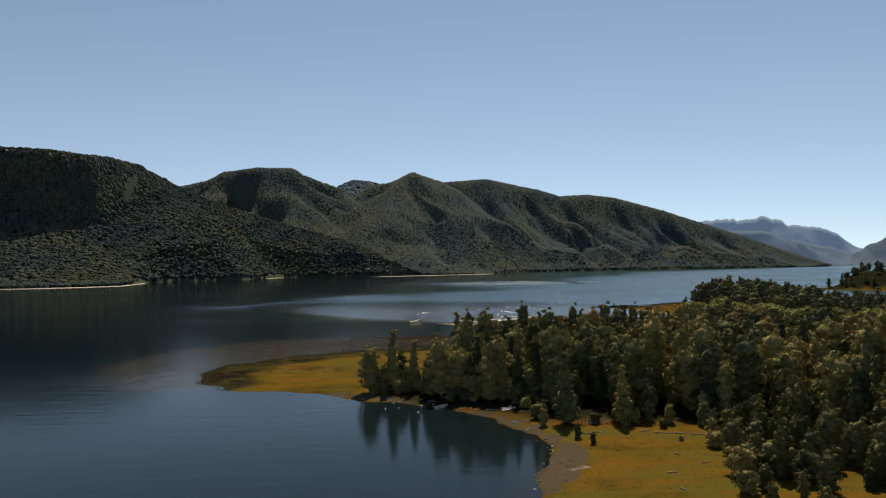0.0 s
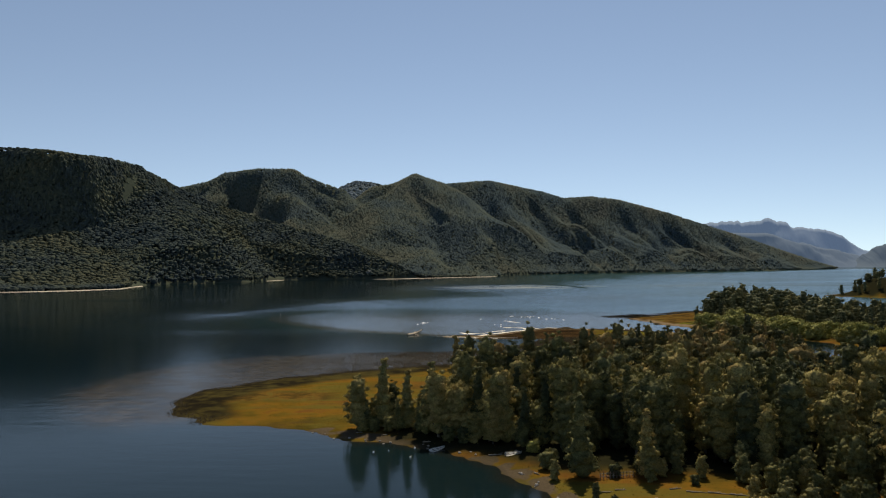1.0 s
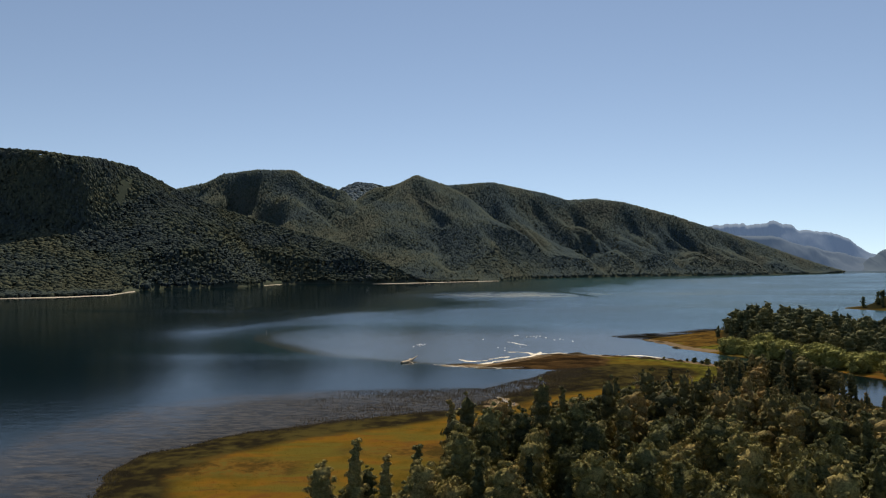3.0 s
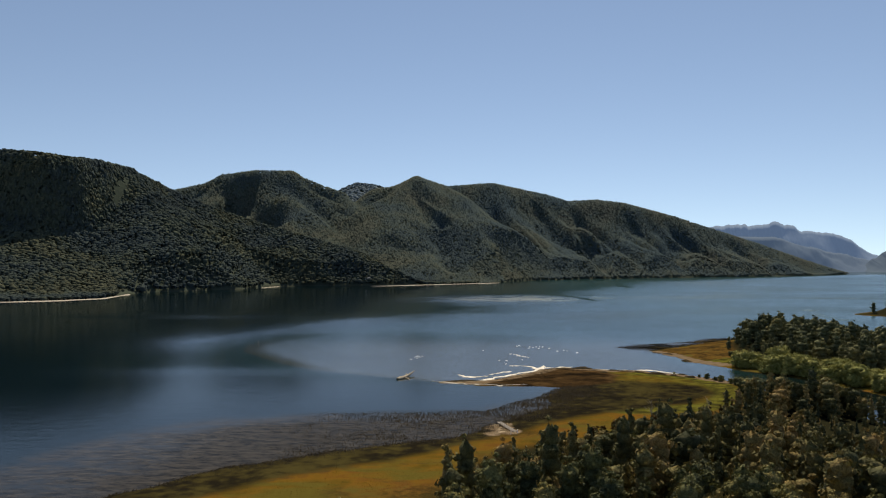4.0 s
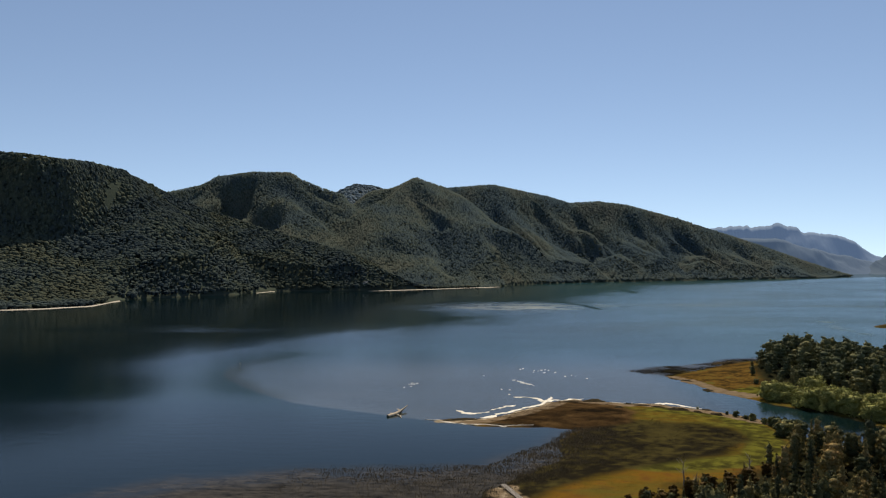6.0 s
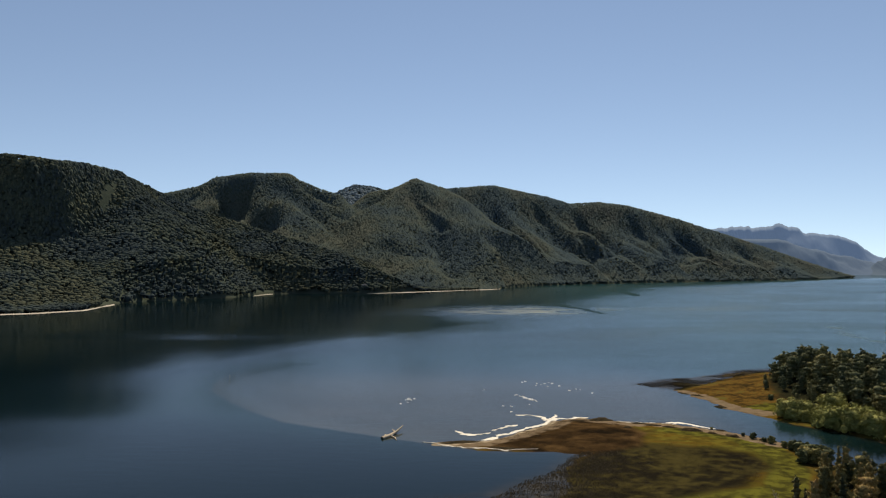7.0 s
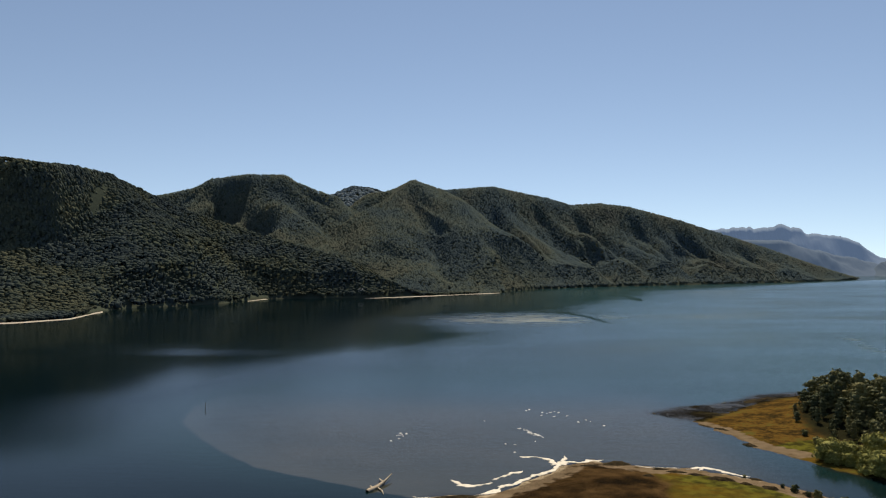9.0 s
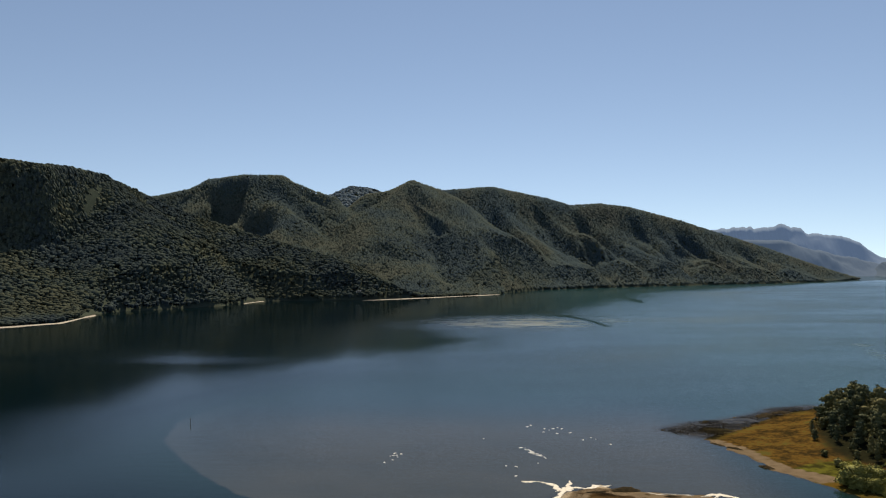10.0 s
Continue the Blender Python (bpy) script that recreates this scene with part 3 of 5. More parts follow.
north_edge = to_line(gx, gy, [(-18, 430), (-4, 434), (12, 450), (26, 468), (32, 482), (47, 482), (62, 472), (84, 471), (96, 459), (106, 449), (114, 436)])[0]
tip_edge = to_line(gx, gy, [(105, 549), (110, 537), (113, 522), (115, 508), (119, 500), (127, 492)])[0]
bank_edge = to_line(gx, gy, [(-40, 201), (-28, 194.5), (-14, 187.5), (-6, 183.5)])[0]
cove_edge = to_line(gx, gy, [(8, 116), (14, 128), (17, 140), (10, 160), (0, 175)])[0]
beach = np.maximum.reduce([smooth(15, 5, north_edge), smooth(8.5, 2.0, tip_edge), smooth(2.6 + 3.4 * smooth(142, 122, gy), 1.0 + 1.6 * smooth(142, 122, gy), cove_edge), 0.9 * smooth(3.2, 1.2, bank_edge), 0.38 * smooth(2.2, 0.6, np.abs(near)) * np.maximum(smooth(-45, -35, gx) * smooth(215, 205, gy), smooth(395, 405, gy))])
pad = inside(gx, gy, [(2, 342), (8, 341), (12, 324), (2, 320)])
give(me, "beach", np.maximum(beach, smooth(-2.5, 1.5, pad)))
give(me, "gravel", smooth(11, 6, cove_edge) + smooth(7, 3, bank_edge))
give(me, "rust", np.clip(smooth(0, 12, inside(gx, gy, PROMONTORY)) + 0.8 * smooth(0.5, 0.75, value_noise(gx / 30, gy / 16, 45)) * smooth(190, 215, gy), 0, 1))
give(me, "peat", inside(gx, gy, PEAT))
give(me, "pale", 0.5 * smooth(3.5, 1.0, np.hypot((gx - 17.5) / 1.2, (gy - 126) / 2.2)) + 0.45 * smooth(-1.0, 1.5, pad) + smooth(6.0, 1.5, north_edge) * smooth(65, 35, gx) + 0.7 * smooth(5, 2, north_edge) * smooth(80, 88, gx) * smooth(104, 96, gx))
rim = to_line(gx, gy, [(77, 454), (89, 448), (100, 441), (104, 419), (101, 397), (89, 370), (76, 365), (64, 362), (52, 361)])[0]
lawn = inside(gx, gy, [(122, 506), (134, 512), (147, 514), (153, 494), (136, 484), (121, 493)])
give(me, "green", np.maximum(smooth(10, 3, rim) * 0.9, np.maximum(0.45 * smooth(40, 60, gx) * smooth(500, 470, gy) * smooth(395, 420, gy), smooth(-3, 4, lawn))))
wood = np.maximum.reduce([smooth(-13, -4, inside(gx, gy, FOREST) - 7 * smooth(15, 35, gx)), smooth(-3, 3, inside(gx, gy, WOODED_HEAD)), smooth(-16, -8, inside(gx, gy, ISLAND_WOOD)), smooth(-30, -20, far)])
# the bank below the trees is darkened for their shade as well
shaded_bank = to_line(gx, gy, [(-13, 196), (-8, 191), (2, 187), (11, 184)])[0]
wood = np.maximum(wood, smooth(11, 6, shaded_bank))
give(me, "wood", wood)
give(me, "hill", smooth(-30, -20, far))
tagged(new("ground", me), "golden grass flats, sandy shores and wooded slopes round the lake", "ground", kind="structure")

# ---------------------------------------------------------------- lake
xs = spaced((-5200, -220, 120), (-220, 460, 5.5), (460, 1000, 40), (1000, 5200, 120))
ys = spaced((-400, 80, 40), (80, 700, 5), (700, 1040, 40), (1040, 1420, 11), (1420, 2600, 40), (2600, 5200, 200))
wx, wy, quads = sheet(xs, ys)
me = quick_mesh("water", np.stack([wx, wy, np.zeros_like(wx)], 1), quads, WATER, True)
give(me, "silt", np.clip(inside(wx, wy, SILT), -60, 60))
give(me, "load", smooth(690, 560, wy) * smooth(135, 85, wx) * (0.7 + 0.3 * smooth(-150, -60, wx)))
give(me, "depth", -np.maximum(0, -np.maximum.reduce([*shore_distance(wx, wy), inside(wx, wy, REED_BELT) - 3, inside(wx, wy, HEAD_REEDS) - 2])))
# wind ruffle, with patches and bands added to brighten the lake's sheen
windy_sheen = np.maximum(np.exp(-(((wx - 60) / 150) ** 2 + ((wy - 1200) / 150) ** 2)), 0.45 * np.exp(-(((wx - 600) / 220) ** 2 + ((wy - 1150) / 60) ** 2)))
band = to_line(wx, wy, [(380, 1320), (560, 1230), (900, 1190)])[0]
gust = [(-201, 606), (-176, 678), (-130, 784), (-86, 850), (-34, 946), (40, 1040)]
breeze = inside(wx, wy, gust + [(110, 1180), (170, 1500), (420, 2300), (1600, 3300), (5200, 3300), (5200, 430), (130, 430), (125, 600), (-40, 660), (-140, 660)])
windy_sheen = np.maximum(windy_sheen, (0.86 + 0.4 * smooth(40, 350, wx)) * smooth(-130, 210, breeze))
windy_sheen = windy_sheen + (0.35 * np.exp(-(band / 45) ** 2) + 0.25 * np.exp(-(to_line(wx, wy, [(300, 900), (520, 930), (900, 1000)])[0] / 30) ** 2)) * smooth(250, 420, wx)
windy_sheen = np.maximum(windy_sheen, 0.33 * smooth(0, 25, inside(wx, wy, SILT)))
windy_sheen = windy_sheen + 0.14 * np.exp(-(to_line(wx, wy, gust)[0] / 10) ** 2)
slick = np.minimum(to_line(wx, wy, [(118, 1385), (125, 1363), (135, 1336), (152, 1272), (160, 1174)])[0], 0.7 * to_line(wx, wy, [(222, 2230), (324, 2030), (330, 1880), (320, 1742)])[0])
windy_sheen = windy_sheen * (1 - 0.9 * np.exp(-(slick / 7) ** 2))
give(me, "wind_sheen", windy_sheen)
give(me, "bay", smooth(320, 200, wy))
give(me, "turbid", smooth(-260, 60, wx - 0.12 * (wy - 600)) * smooth(425, 520, wy) * (0.45 + 0.45 * smooth(60, 260, wx)))
give(me, "weed", np.maximum(smooth(-9, 6, inside(wx, wy, REED_BELT)), smooth(-4, 4, inside(wx, wy, HEAD_REEDS))))
give(me, "thick", np.maximum(smooth(-125, -80, wx) * smooth(2, 14, inside(wx, wy, REED_BELT)), smooth(300, 450, wy)))
wake = to_line(wx, wy, [(372, 950), (354, 902), (336, 841), (346, 800)])[0]
give(me, "glint", (1.2 * np.exp(-(((wx - 55) / 130) ** 2 + ((wy - 1255) / 100) ** 2)) + 0.6 * np.exp(-(wake / 7) ** 2)) * (1 - np.exp(-(slick / 9) ** 2)))
tagged(new("water", me), "calm dark blue lake with a grey silt fan", "lake", kind="structure")


# ---------------------------------------------------------------- far ranges
def far_range(name, line, depth, mat, label):
    """A mountain range at the end of the lake: a net that rises from the water to its crest and falls behind it."""
    along = np.linspace(0, len(line) - 1, 240)
    cx, cy, cz = (np.interp(along, range(len(line)), [p[k] for p in line]) for k in range(3))
    cz = cz + (20 * fractal(along * 90, along * 0, 60, 6, 81)) * smooth(0, 60, cz)
    rows = np.linspace(-1, 1, 25)
    x = cx[None, :] + 0 * rows[:, None]
    y = cy[None, :] + rows[:, None] * depth
    drop = np.maximum(0, 1 - np.abs(rows)) ** 1.15
    z = (cz[None, :] + 26 * fractal(x, y, 120, 4, 85) * (1 - drop)[:, None] ) * drop[:, None] + 90 * fractal(x, y, 190, 5, 83) * (drop * (1 - drop) * 3)[:, None] * smooth(20, 160, cz)[None, :] - 0.5
    n, m = len(along), len(rows)
    k = (np.arange(m - 1)[:, None] * n + np.arange(n - 1)[None, :]).ravel()
    me = quick_mesh(name, np.stack([x.ravel(), y.ravel(), z.ravel()], 1), np.stack([k, k + 1, k + n + 1, k + n], 1), mat, True)
    return tagged(new(name, me), label, "mountain", kind="structure")


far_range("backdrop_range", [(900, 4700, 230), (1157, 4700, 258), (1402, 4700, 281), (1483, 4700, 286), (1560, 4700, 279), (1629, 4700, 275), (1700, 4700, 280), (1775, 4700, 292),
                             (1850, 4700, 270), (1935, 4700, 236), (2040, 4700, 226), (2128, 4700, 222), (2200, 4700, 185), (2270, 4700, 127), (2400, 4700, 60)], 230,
          material("hazy_far_rock", range_look((0.10, 0.13, 0.17), (0.17, 0.2, 0.24), (0.062, 0.10, 0.18))), "hazy blue mountain range at the end of the lake")
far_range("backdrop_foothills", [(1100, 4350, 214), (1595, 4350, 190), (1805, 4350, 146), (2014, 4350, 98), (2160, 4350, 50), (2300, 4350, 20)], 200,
          material("hazy_foothill", range_look((0.06, 0.08, 0.10), (0.11, 0.13, 0.15), (0.042, 0.068, 0.12))), "hazy blue wooded foothills by the lake")
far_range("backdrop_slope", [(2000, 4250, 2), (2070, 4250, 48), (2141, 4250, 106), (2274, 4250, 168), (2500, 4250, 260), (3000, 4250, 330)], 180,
          material("hazy_slope", range_look((0.05, 0.065, 0.08), (0.09, 0.11, 0.12), (0.036, 0.056, 0.095))), "hazy blue wooded slope rising from the lake")


# ---------------------------------------------------------------- trees
def leaf_cards(centres, normals, size, rng, flat=0.26):
    """Small leaf sprays, one pointed triangle each."""
    n = len(centres)
    normals = normals + (0, 0, 0.1) + flat * rng.normal(size=(n, 3))
    normals /= np.linalg.norm(normals, axis=1)[:, None] + 1e-9
    a = np.cross(normals, rng.normal(size=(n, 3)))
    a /= np.linalg.norm(a, axis=1)[:, None] + 1e-9
    b = np.cross(normals, a)
    s = (size * rng.uniform(0.6, 1.4, n))[:, None]
    card = np.stack([centres - a * s * 0.6, centres + a * s * 0.45 + b * s * 0.5, centres + a * s * 0.4 - b * s * 0.5], 1)
    return card.reshape(-1, 3), np.arange(3 * n).reshape(-1, 3)


def blob(centre, radii, rng, rings=3, sides=6):
    """A lumpy closed clump of quads."""
    verts, faces = [], []
    for r in range(rings + 1):
        t = math.pi * (0.06 + 0.88 * r / rings)
        for s in range(sides):
            a = 2 * math.pi * (s + 0.5 * (r % 2)) / sides
            k = rng.uniform(0.8, 1.15)
            verts.append((centre[0] + radii[0] * k * math.sin(t) * math.cos(a), centre[1] + radii[0] * k * math.sin(t) * math.sin(a), centre[2] + radii[1] * k * math.cos(t)))
    for r in range(rings):
        for s in range(sides):
            a, b = r * sides + s, r * sides + (s + 1) % sides
            faces += [(a, a + sides, b + sides), (a, b + sides, b)]
    return np.array(verts), np.array(faces)


def crown_profile(kind, u):
    """Relative radius of the crown at the share u of its height."""
    if kind == "column":
        return np.clip(1 - np.abs((u - 0.42) / 0.62) ** 2.4, 0.1, 1) ** 0.6
    if kind == "cone":
        return np.clip(1.1 - 1.0 * u, 0, 1) * smooth(-0.15, 0.2, u)
    return np.clip(1 - np.abs((u - 0.5) / 0.6) ** 2.6, 0.1, 1) ** 0.5


def tree_shapes(rng, height, radius, kind, boughs, cards, size, low=0.16, limbs=11, heart=0.74):
    """Trunk with limbs, and crown, as arrays."""
    lean = rng.normal(0, 0.02, 2)
    zs = np.linspace(-0.4, height * 0.86, 7)
    axis = np.stack([lean[0] * zs + 0.12 * np.sin(zs * 0.5 + rng.uniform(0, 6)), lean[1] * zs + 0.12 * np.cos(zs * 0.45 + rng.uniform(0, 6)), zs], 1)
    wood = [tube(axis, np.linspace(0.022 * height, 0.03, 7), 6)]
    base, top = low * height, height
    # boughs: rounded masses of leaves set round the trunk, thinner towards the top
    u = (np.arange(boughs) + rng.uniform(0.1, 0.9, boughs)) / boughs
    turn = np.arange(boughs) * 2.4 + rng.uniform(-0.5, 0.5, boughs)
    wide = radius * crown_profile(kind, u)
    bulk = np.clip(wide * rng.uniform(0.32, 0.56, boughs), 0.2 * radius, None)
    reach = np.maximum(wide * rng.uniform(0.75, 1.1, boughs) - bulk * 0.6, 0.12 * radius)
    z = base + (top - base) * (u * 0.95 + 0.02) - 0.25 * bulk
    cx, cy = np.interp(z, zs, axis[:, 0]), np.interp(z, zs, axis[:, 1])
    middle = np.stack([cx + reach * np.cos(turn), cy + reach * np.sin(turn), z], 1)
    for k in rng.choice(boughs, min(limbs, boughs), replace=False):
        start_z = max(z[k] - 0.7 * reach[k] - 0.6, 0.08 * height)
        start = np.array([np.interp(start_z, zs, axis[:, 0]), np.interp(start_z, zs, axis[:, 1]), start_z])
        bend = start * 0.45 + middle[k] * 0.55 + (0, 0, -0.12 * reach[k])
        wood.append(tube([start, bend, middle[k]], [0.009 * height, 0.006 * height, 0.015], 4))
    share = bulk ** 1.6 / np.sum(bulk ** 1.6)
    which = np.repeat(np.arange(boughs), np.maximum(3, np.round(share * cards).astype(int)))
    ball = rng.normal(size=(len(which), 3))
    ball /= np.linalg.norm(ball, axis=1)[:, None]
    ball[:, 2] = np.abs(ball[:, 2]) * 1.15 - 0.35
    fill = rng.uniform(0.72, 1.12, len(which))[:, None]
    centres = middle[which] + ball * fill * bulk[which][:, None] * (1, 1, 0.85)
    leaves = [leaf_cards(centres, ball, size, rng)]
    for k in range(boughs):                     # the shaded mass inside each bough
        leaves.append(blob(middle[k], (bulk[k] * 0.76, bulk[k] * 0.6), rng, 2, 4))
    for v in (0.08, 0.22, 0.36, 0.5, 0.64, 0.78):   # the dense heart of the crown
        zc = base + (top - base) * v
        r = max(radius * float(crown_profile(kind, np.array(v))) * heart, 0.2)
        leaves.append(blob((np.interp(zc, zs, axis[:, 0]), np.interp(zc, zs, axis[:, 1]), zc), (r, (top - base) * 0.12), rng, 3, 6))
    return join(wood), join(leaves)


def scatter(ring, step, rng, jitter=0.42, ragged=0.0):
    """Places on a shaken net within an outline."""
    lo, hi = np.min(ring, 0), np.max(ring, 0)
    px, py = np.meshgrid(np.arange(lo[0], hi[0], step), np.arange(lo[1], hi[1], step * 0.87))
    px = px + (np.arange(px.shape[0])[:, None] % 2) * step / 2
    px, py = px.ravel() + rng.normal(0, jitter, px.size) * step * 0.6, py.ravel() + rng.normal(0, jitter, py.size) * step * 0.6
    keep = inside(px, py, ring) + ragged * fractal(px, py, 14, 2, 33) > 0
    return px[keep], py[keep]


def height_at(x, y):
    return ground_height(np.atleast_1d(np.asarray(x, float)), np.atleast_1d(np.asarray(y, float)))[0]


def make_tree(name, rng, height, radius, kind, boughs, cards, size, leaf, label, category, low=0.16, limbs=11, group=""):
    wood, leaves = tree_shapes(rng, height, radius, kind, boughs, cards, size, low, limbs)
    root = tagged(new(name), label, category, group)
    part_mesh("trunk", quick_mesh("trunk", *wood, BARK, True), root)
    part_mesh("crown", quick_mesh("crown", *leaves, leaf, True), root)
    return root


tx, ty = scatter(FOREST, 6.6, RNG)
order = np.argsort(np.hypot(tx - 38, (ty - 128) * 0.9))
tx, ty = tx[order], ty[order]
tz = height_at(tx, ty)
single = 300
kinds = [("column", 20.0, 3.1, 0.05), ("column", 16.5, 3.2, 0.05), ("cone", 18.5, 3.7, 0.03), ("cone", 14.0, 3.2, 0.04), ("round", 11.0, 4.0, 0.04), ("column", 18.0, 3.6, 0.1),
         ("round", 13.5, 4.3, 0.03), ("round", 16.0, 4.5, 0.08)]
models = []
for k, (kind, tall, wide, low) in enumerate(kinds):
    models.append(make_tree("beech_tree", np.random.default_rng(100 + k), tall, wide, kind, 30, 2000, 0.42, TREE_LEAF,
                            "dark olive green southern beech in the lakeside wood", "tree", low, group="lakeside wood"))
edge = inside(tx, ty, FOREST)
for k in range(min(single, len(tx))):
    which = int(RNG.integers(len(models)))
    which = k if k < len(models) else which
    size = RNG.uniform(0.6, 1.18) * (0.85 if edge[k] < 3 else 1.0)
    m = pose(tx[k], ty[k], tz[k] - 0.1, 0, 0, RNG.uniform(0, 360))
    ob = models[k] if k < len(models) else copy_thing(models[which], m)
    ob.matrix_basis = m @ Matrix.Diagonal((size, size, size * RNG.uniform(0.92, 1.1), 1))


for which, x, y, size in ((5, -29.3, 200, 0.72), (3, -27, 199, 0.7), (2, -23.6, 202, 0.92), (0, -21.6, 205, 0.82), (6, -25, 204, 0.74), (3, -19.4, 198.5, 0.74), (2, -17.6, 200.5, 0.78), (6, -18.6, 203, 0.6), (4, -28, 198, 0.55), (4, -21.5, 197.5, 0.58),
                          (4, -25, 197.5, 0.5), (0, -12.6, 194.5, 0.88), (2, -12.2, 201, 0.88), (5, -9.6, 192, 0.86), (6, -8.6, 198, 0.95), (7, -5.6, 191, 0.85), (4, -7.2, 188.6, 0.6), (6, -1.6, 187.4, 0.75), (7, 2.6, 186, 0.72),
                          (4, -3.6, 186.8, 0.6), (2, -1, 192, 0.9), (5, 4, 189, 0.9), (2, 18.6, 160.5, 0.86), (2, 30.4, 158.5, 0.7), (0, -6, 204, 0.9), (5, -4, 209, 0.9), (0, -2, 199.5, 0.82), (3, -14.2, 196.5, 0.7)):
    ob = copy_thing(models[which], pose(x, y, height_at(x, y)[0] - 0.1, 0, 0, 61 * x))
    ob.matrix_basis = ob.matrix_basis @ Matrix.Diagonal((1.12 * size, 1.12 * size, size, 1))


def woodland(name, px, py, shapes, leaf, label, rng, tall=(0.8, 1.12), share=1.0):
    """Many trees as one body of leaves and one of trunks."""
    pz = height_at(px, py)
    which = rng.integers(len(shapes), size=len(px))
    turn, size = rng.uniform(0, 2 * math.pi, len(px)), share * rng.uniform(*tall, len(px))
    size_tone = rng.random(len(px))
    for slot, mat in ((1, leaf), (0, BARK)):
        vs, fs, own, base = [], [], [], 0
        for w, shape in enumerate(shapes):
            v, f = shape[slot]
            sel = np.nonzero(which == w)[0]
            if not len(sel):
                continue
            c, s = np.cos(turn[sel])[:, None], np.sin(turn[sel])[:, None]
            x = (v[None, :, 0] * c - v[None, :, 1] * s) * size[sel][:, None] + px[sel][:, None]
            y = (v[None, :, 0] * s + v[None, :, 1] * c) * size[sel][:, None] + py[sel][:, None]
            z = v[None, :, 2] * size[sel][:, None] + pz[sel][:, None] - 0.1
            vs.append(np.stack([x, y, z], 2).reshape(-1, 3))
            own.append(np.repeat(size_tone[sel], len(v)))
            fs.append((f[None] + (np.arange(len(sel)) * len(v))[:, None, None] + base).reshape(-1, f.shape[1]))
            base += len(sel) * len(v)
        me = quick_mesh(name, np.concatenate(vs), np.concatenate(fs), mat, True)
        give(me, "tree", np.concatenate(own))
        ob = new(name if slot else name + "_trunks", me)
        tagged(ob, label if slot else "grey brown trunks and limbs of the wood", "woodland", kind="stuff")


rng = np.random.default_rng(21)
mid_shapes = [tree_shapes(np.random.default_rng(200 + k), tall, wide, kind, 16, 270, 0.72, low, 2, 0.66) for k, (kind, tall, wide, low) in enumerate(kinds)]
far_shapes = [tree_shapes(np.random.default_rng(240 + k), 0.8 * tall, wide, kind, 10, 120, 0.98, low, 0, 0.6) for k, (kind, tall, wide, low) in enumerate((kinds[1], *kinds[4:], kinds[4]))]
river = to_line(tx[single:], ty[single:], [(138, 335), (138, 314), (160, 278), (190, 255)])[0]
north = to_line(tx[single:], ty[single:], [(0, 280), (16, 297), (42, 320), (70, 342), (100, 368), (117, 400), (131, 372)])[0]
woodland("woodland", tx[single:], ty[single:], mid_shapes, WOOD_LEAF, "dense dark olive beech wood on the peninsula", rng, (0.75, 1.15), (0.25 + 0.75 * np.maximum(smooth(12, 100, river), smooth(338, 352, ty[single:]))) * np.where(tx[single:] > 85, 0.6 + 0.4 * smooth(3, 20, north), 0.36 + 0.64 * smooth(3, 42, north)))
hx, hy = scatter(WOODED_HEAD, 8.0, rng, ragged=9.0)
low_wood = np.hypot((hx - 185) / 50, (hy - 545) / 90) > 1
high_wood = ~low_wood
woodland("headland_woodland", hx[high_wood], hy[high_wood], far_shapes, HEAD_LEAF, "dense dark green wood on the knoll of the headland", rng, (0.85, 1.2), 0.45 + 0.55 * smooth(150, 172, hx[high_wood]))
thin = rng.random(len(hx)) < 0.42
low_wood &= thin
woodland("low_headland_woodland", hx[low_wood], hy[low_wood], far_shapes, HEAD_LEAF, "low dark green wood on the flat of the headland", rng, (0.6, 0.9))
ix, iy = scatter(ISLAND_WOOD, 13.0, rng)
woodland("island_woodland", ix, iy, far_shapes, HEAD_LEAF, "dark green wood on the far island point", rng, (0.75, 1.0))

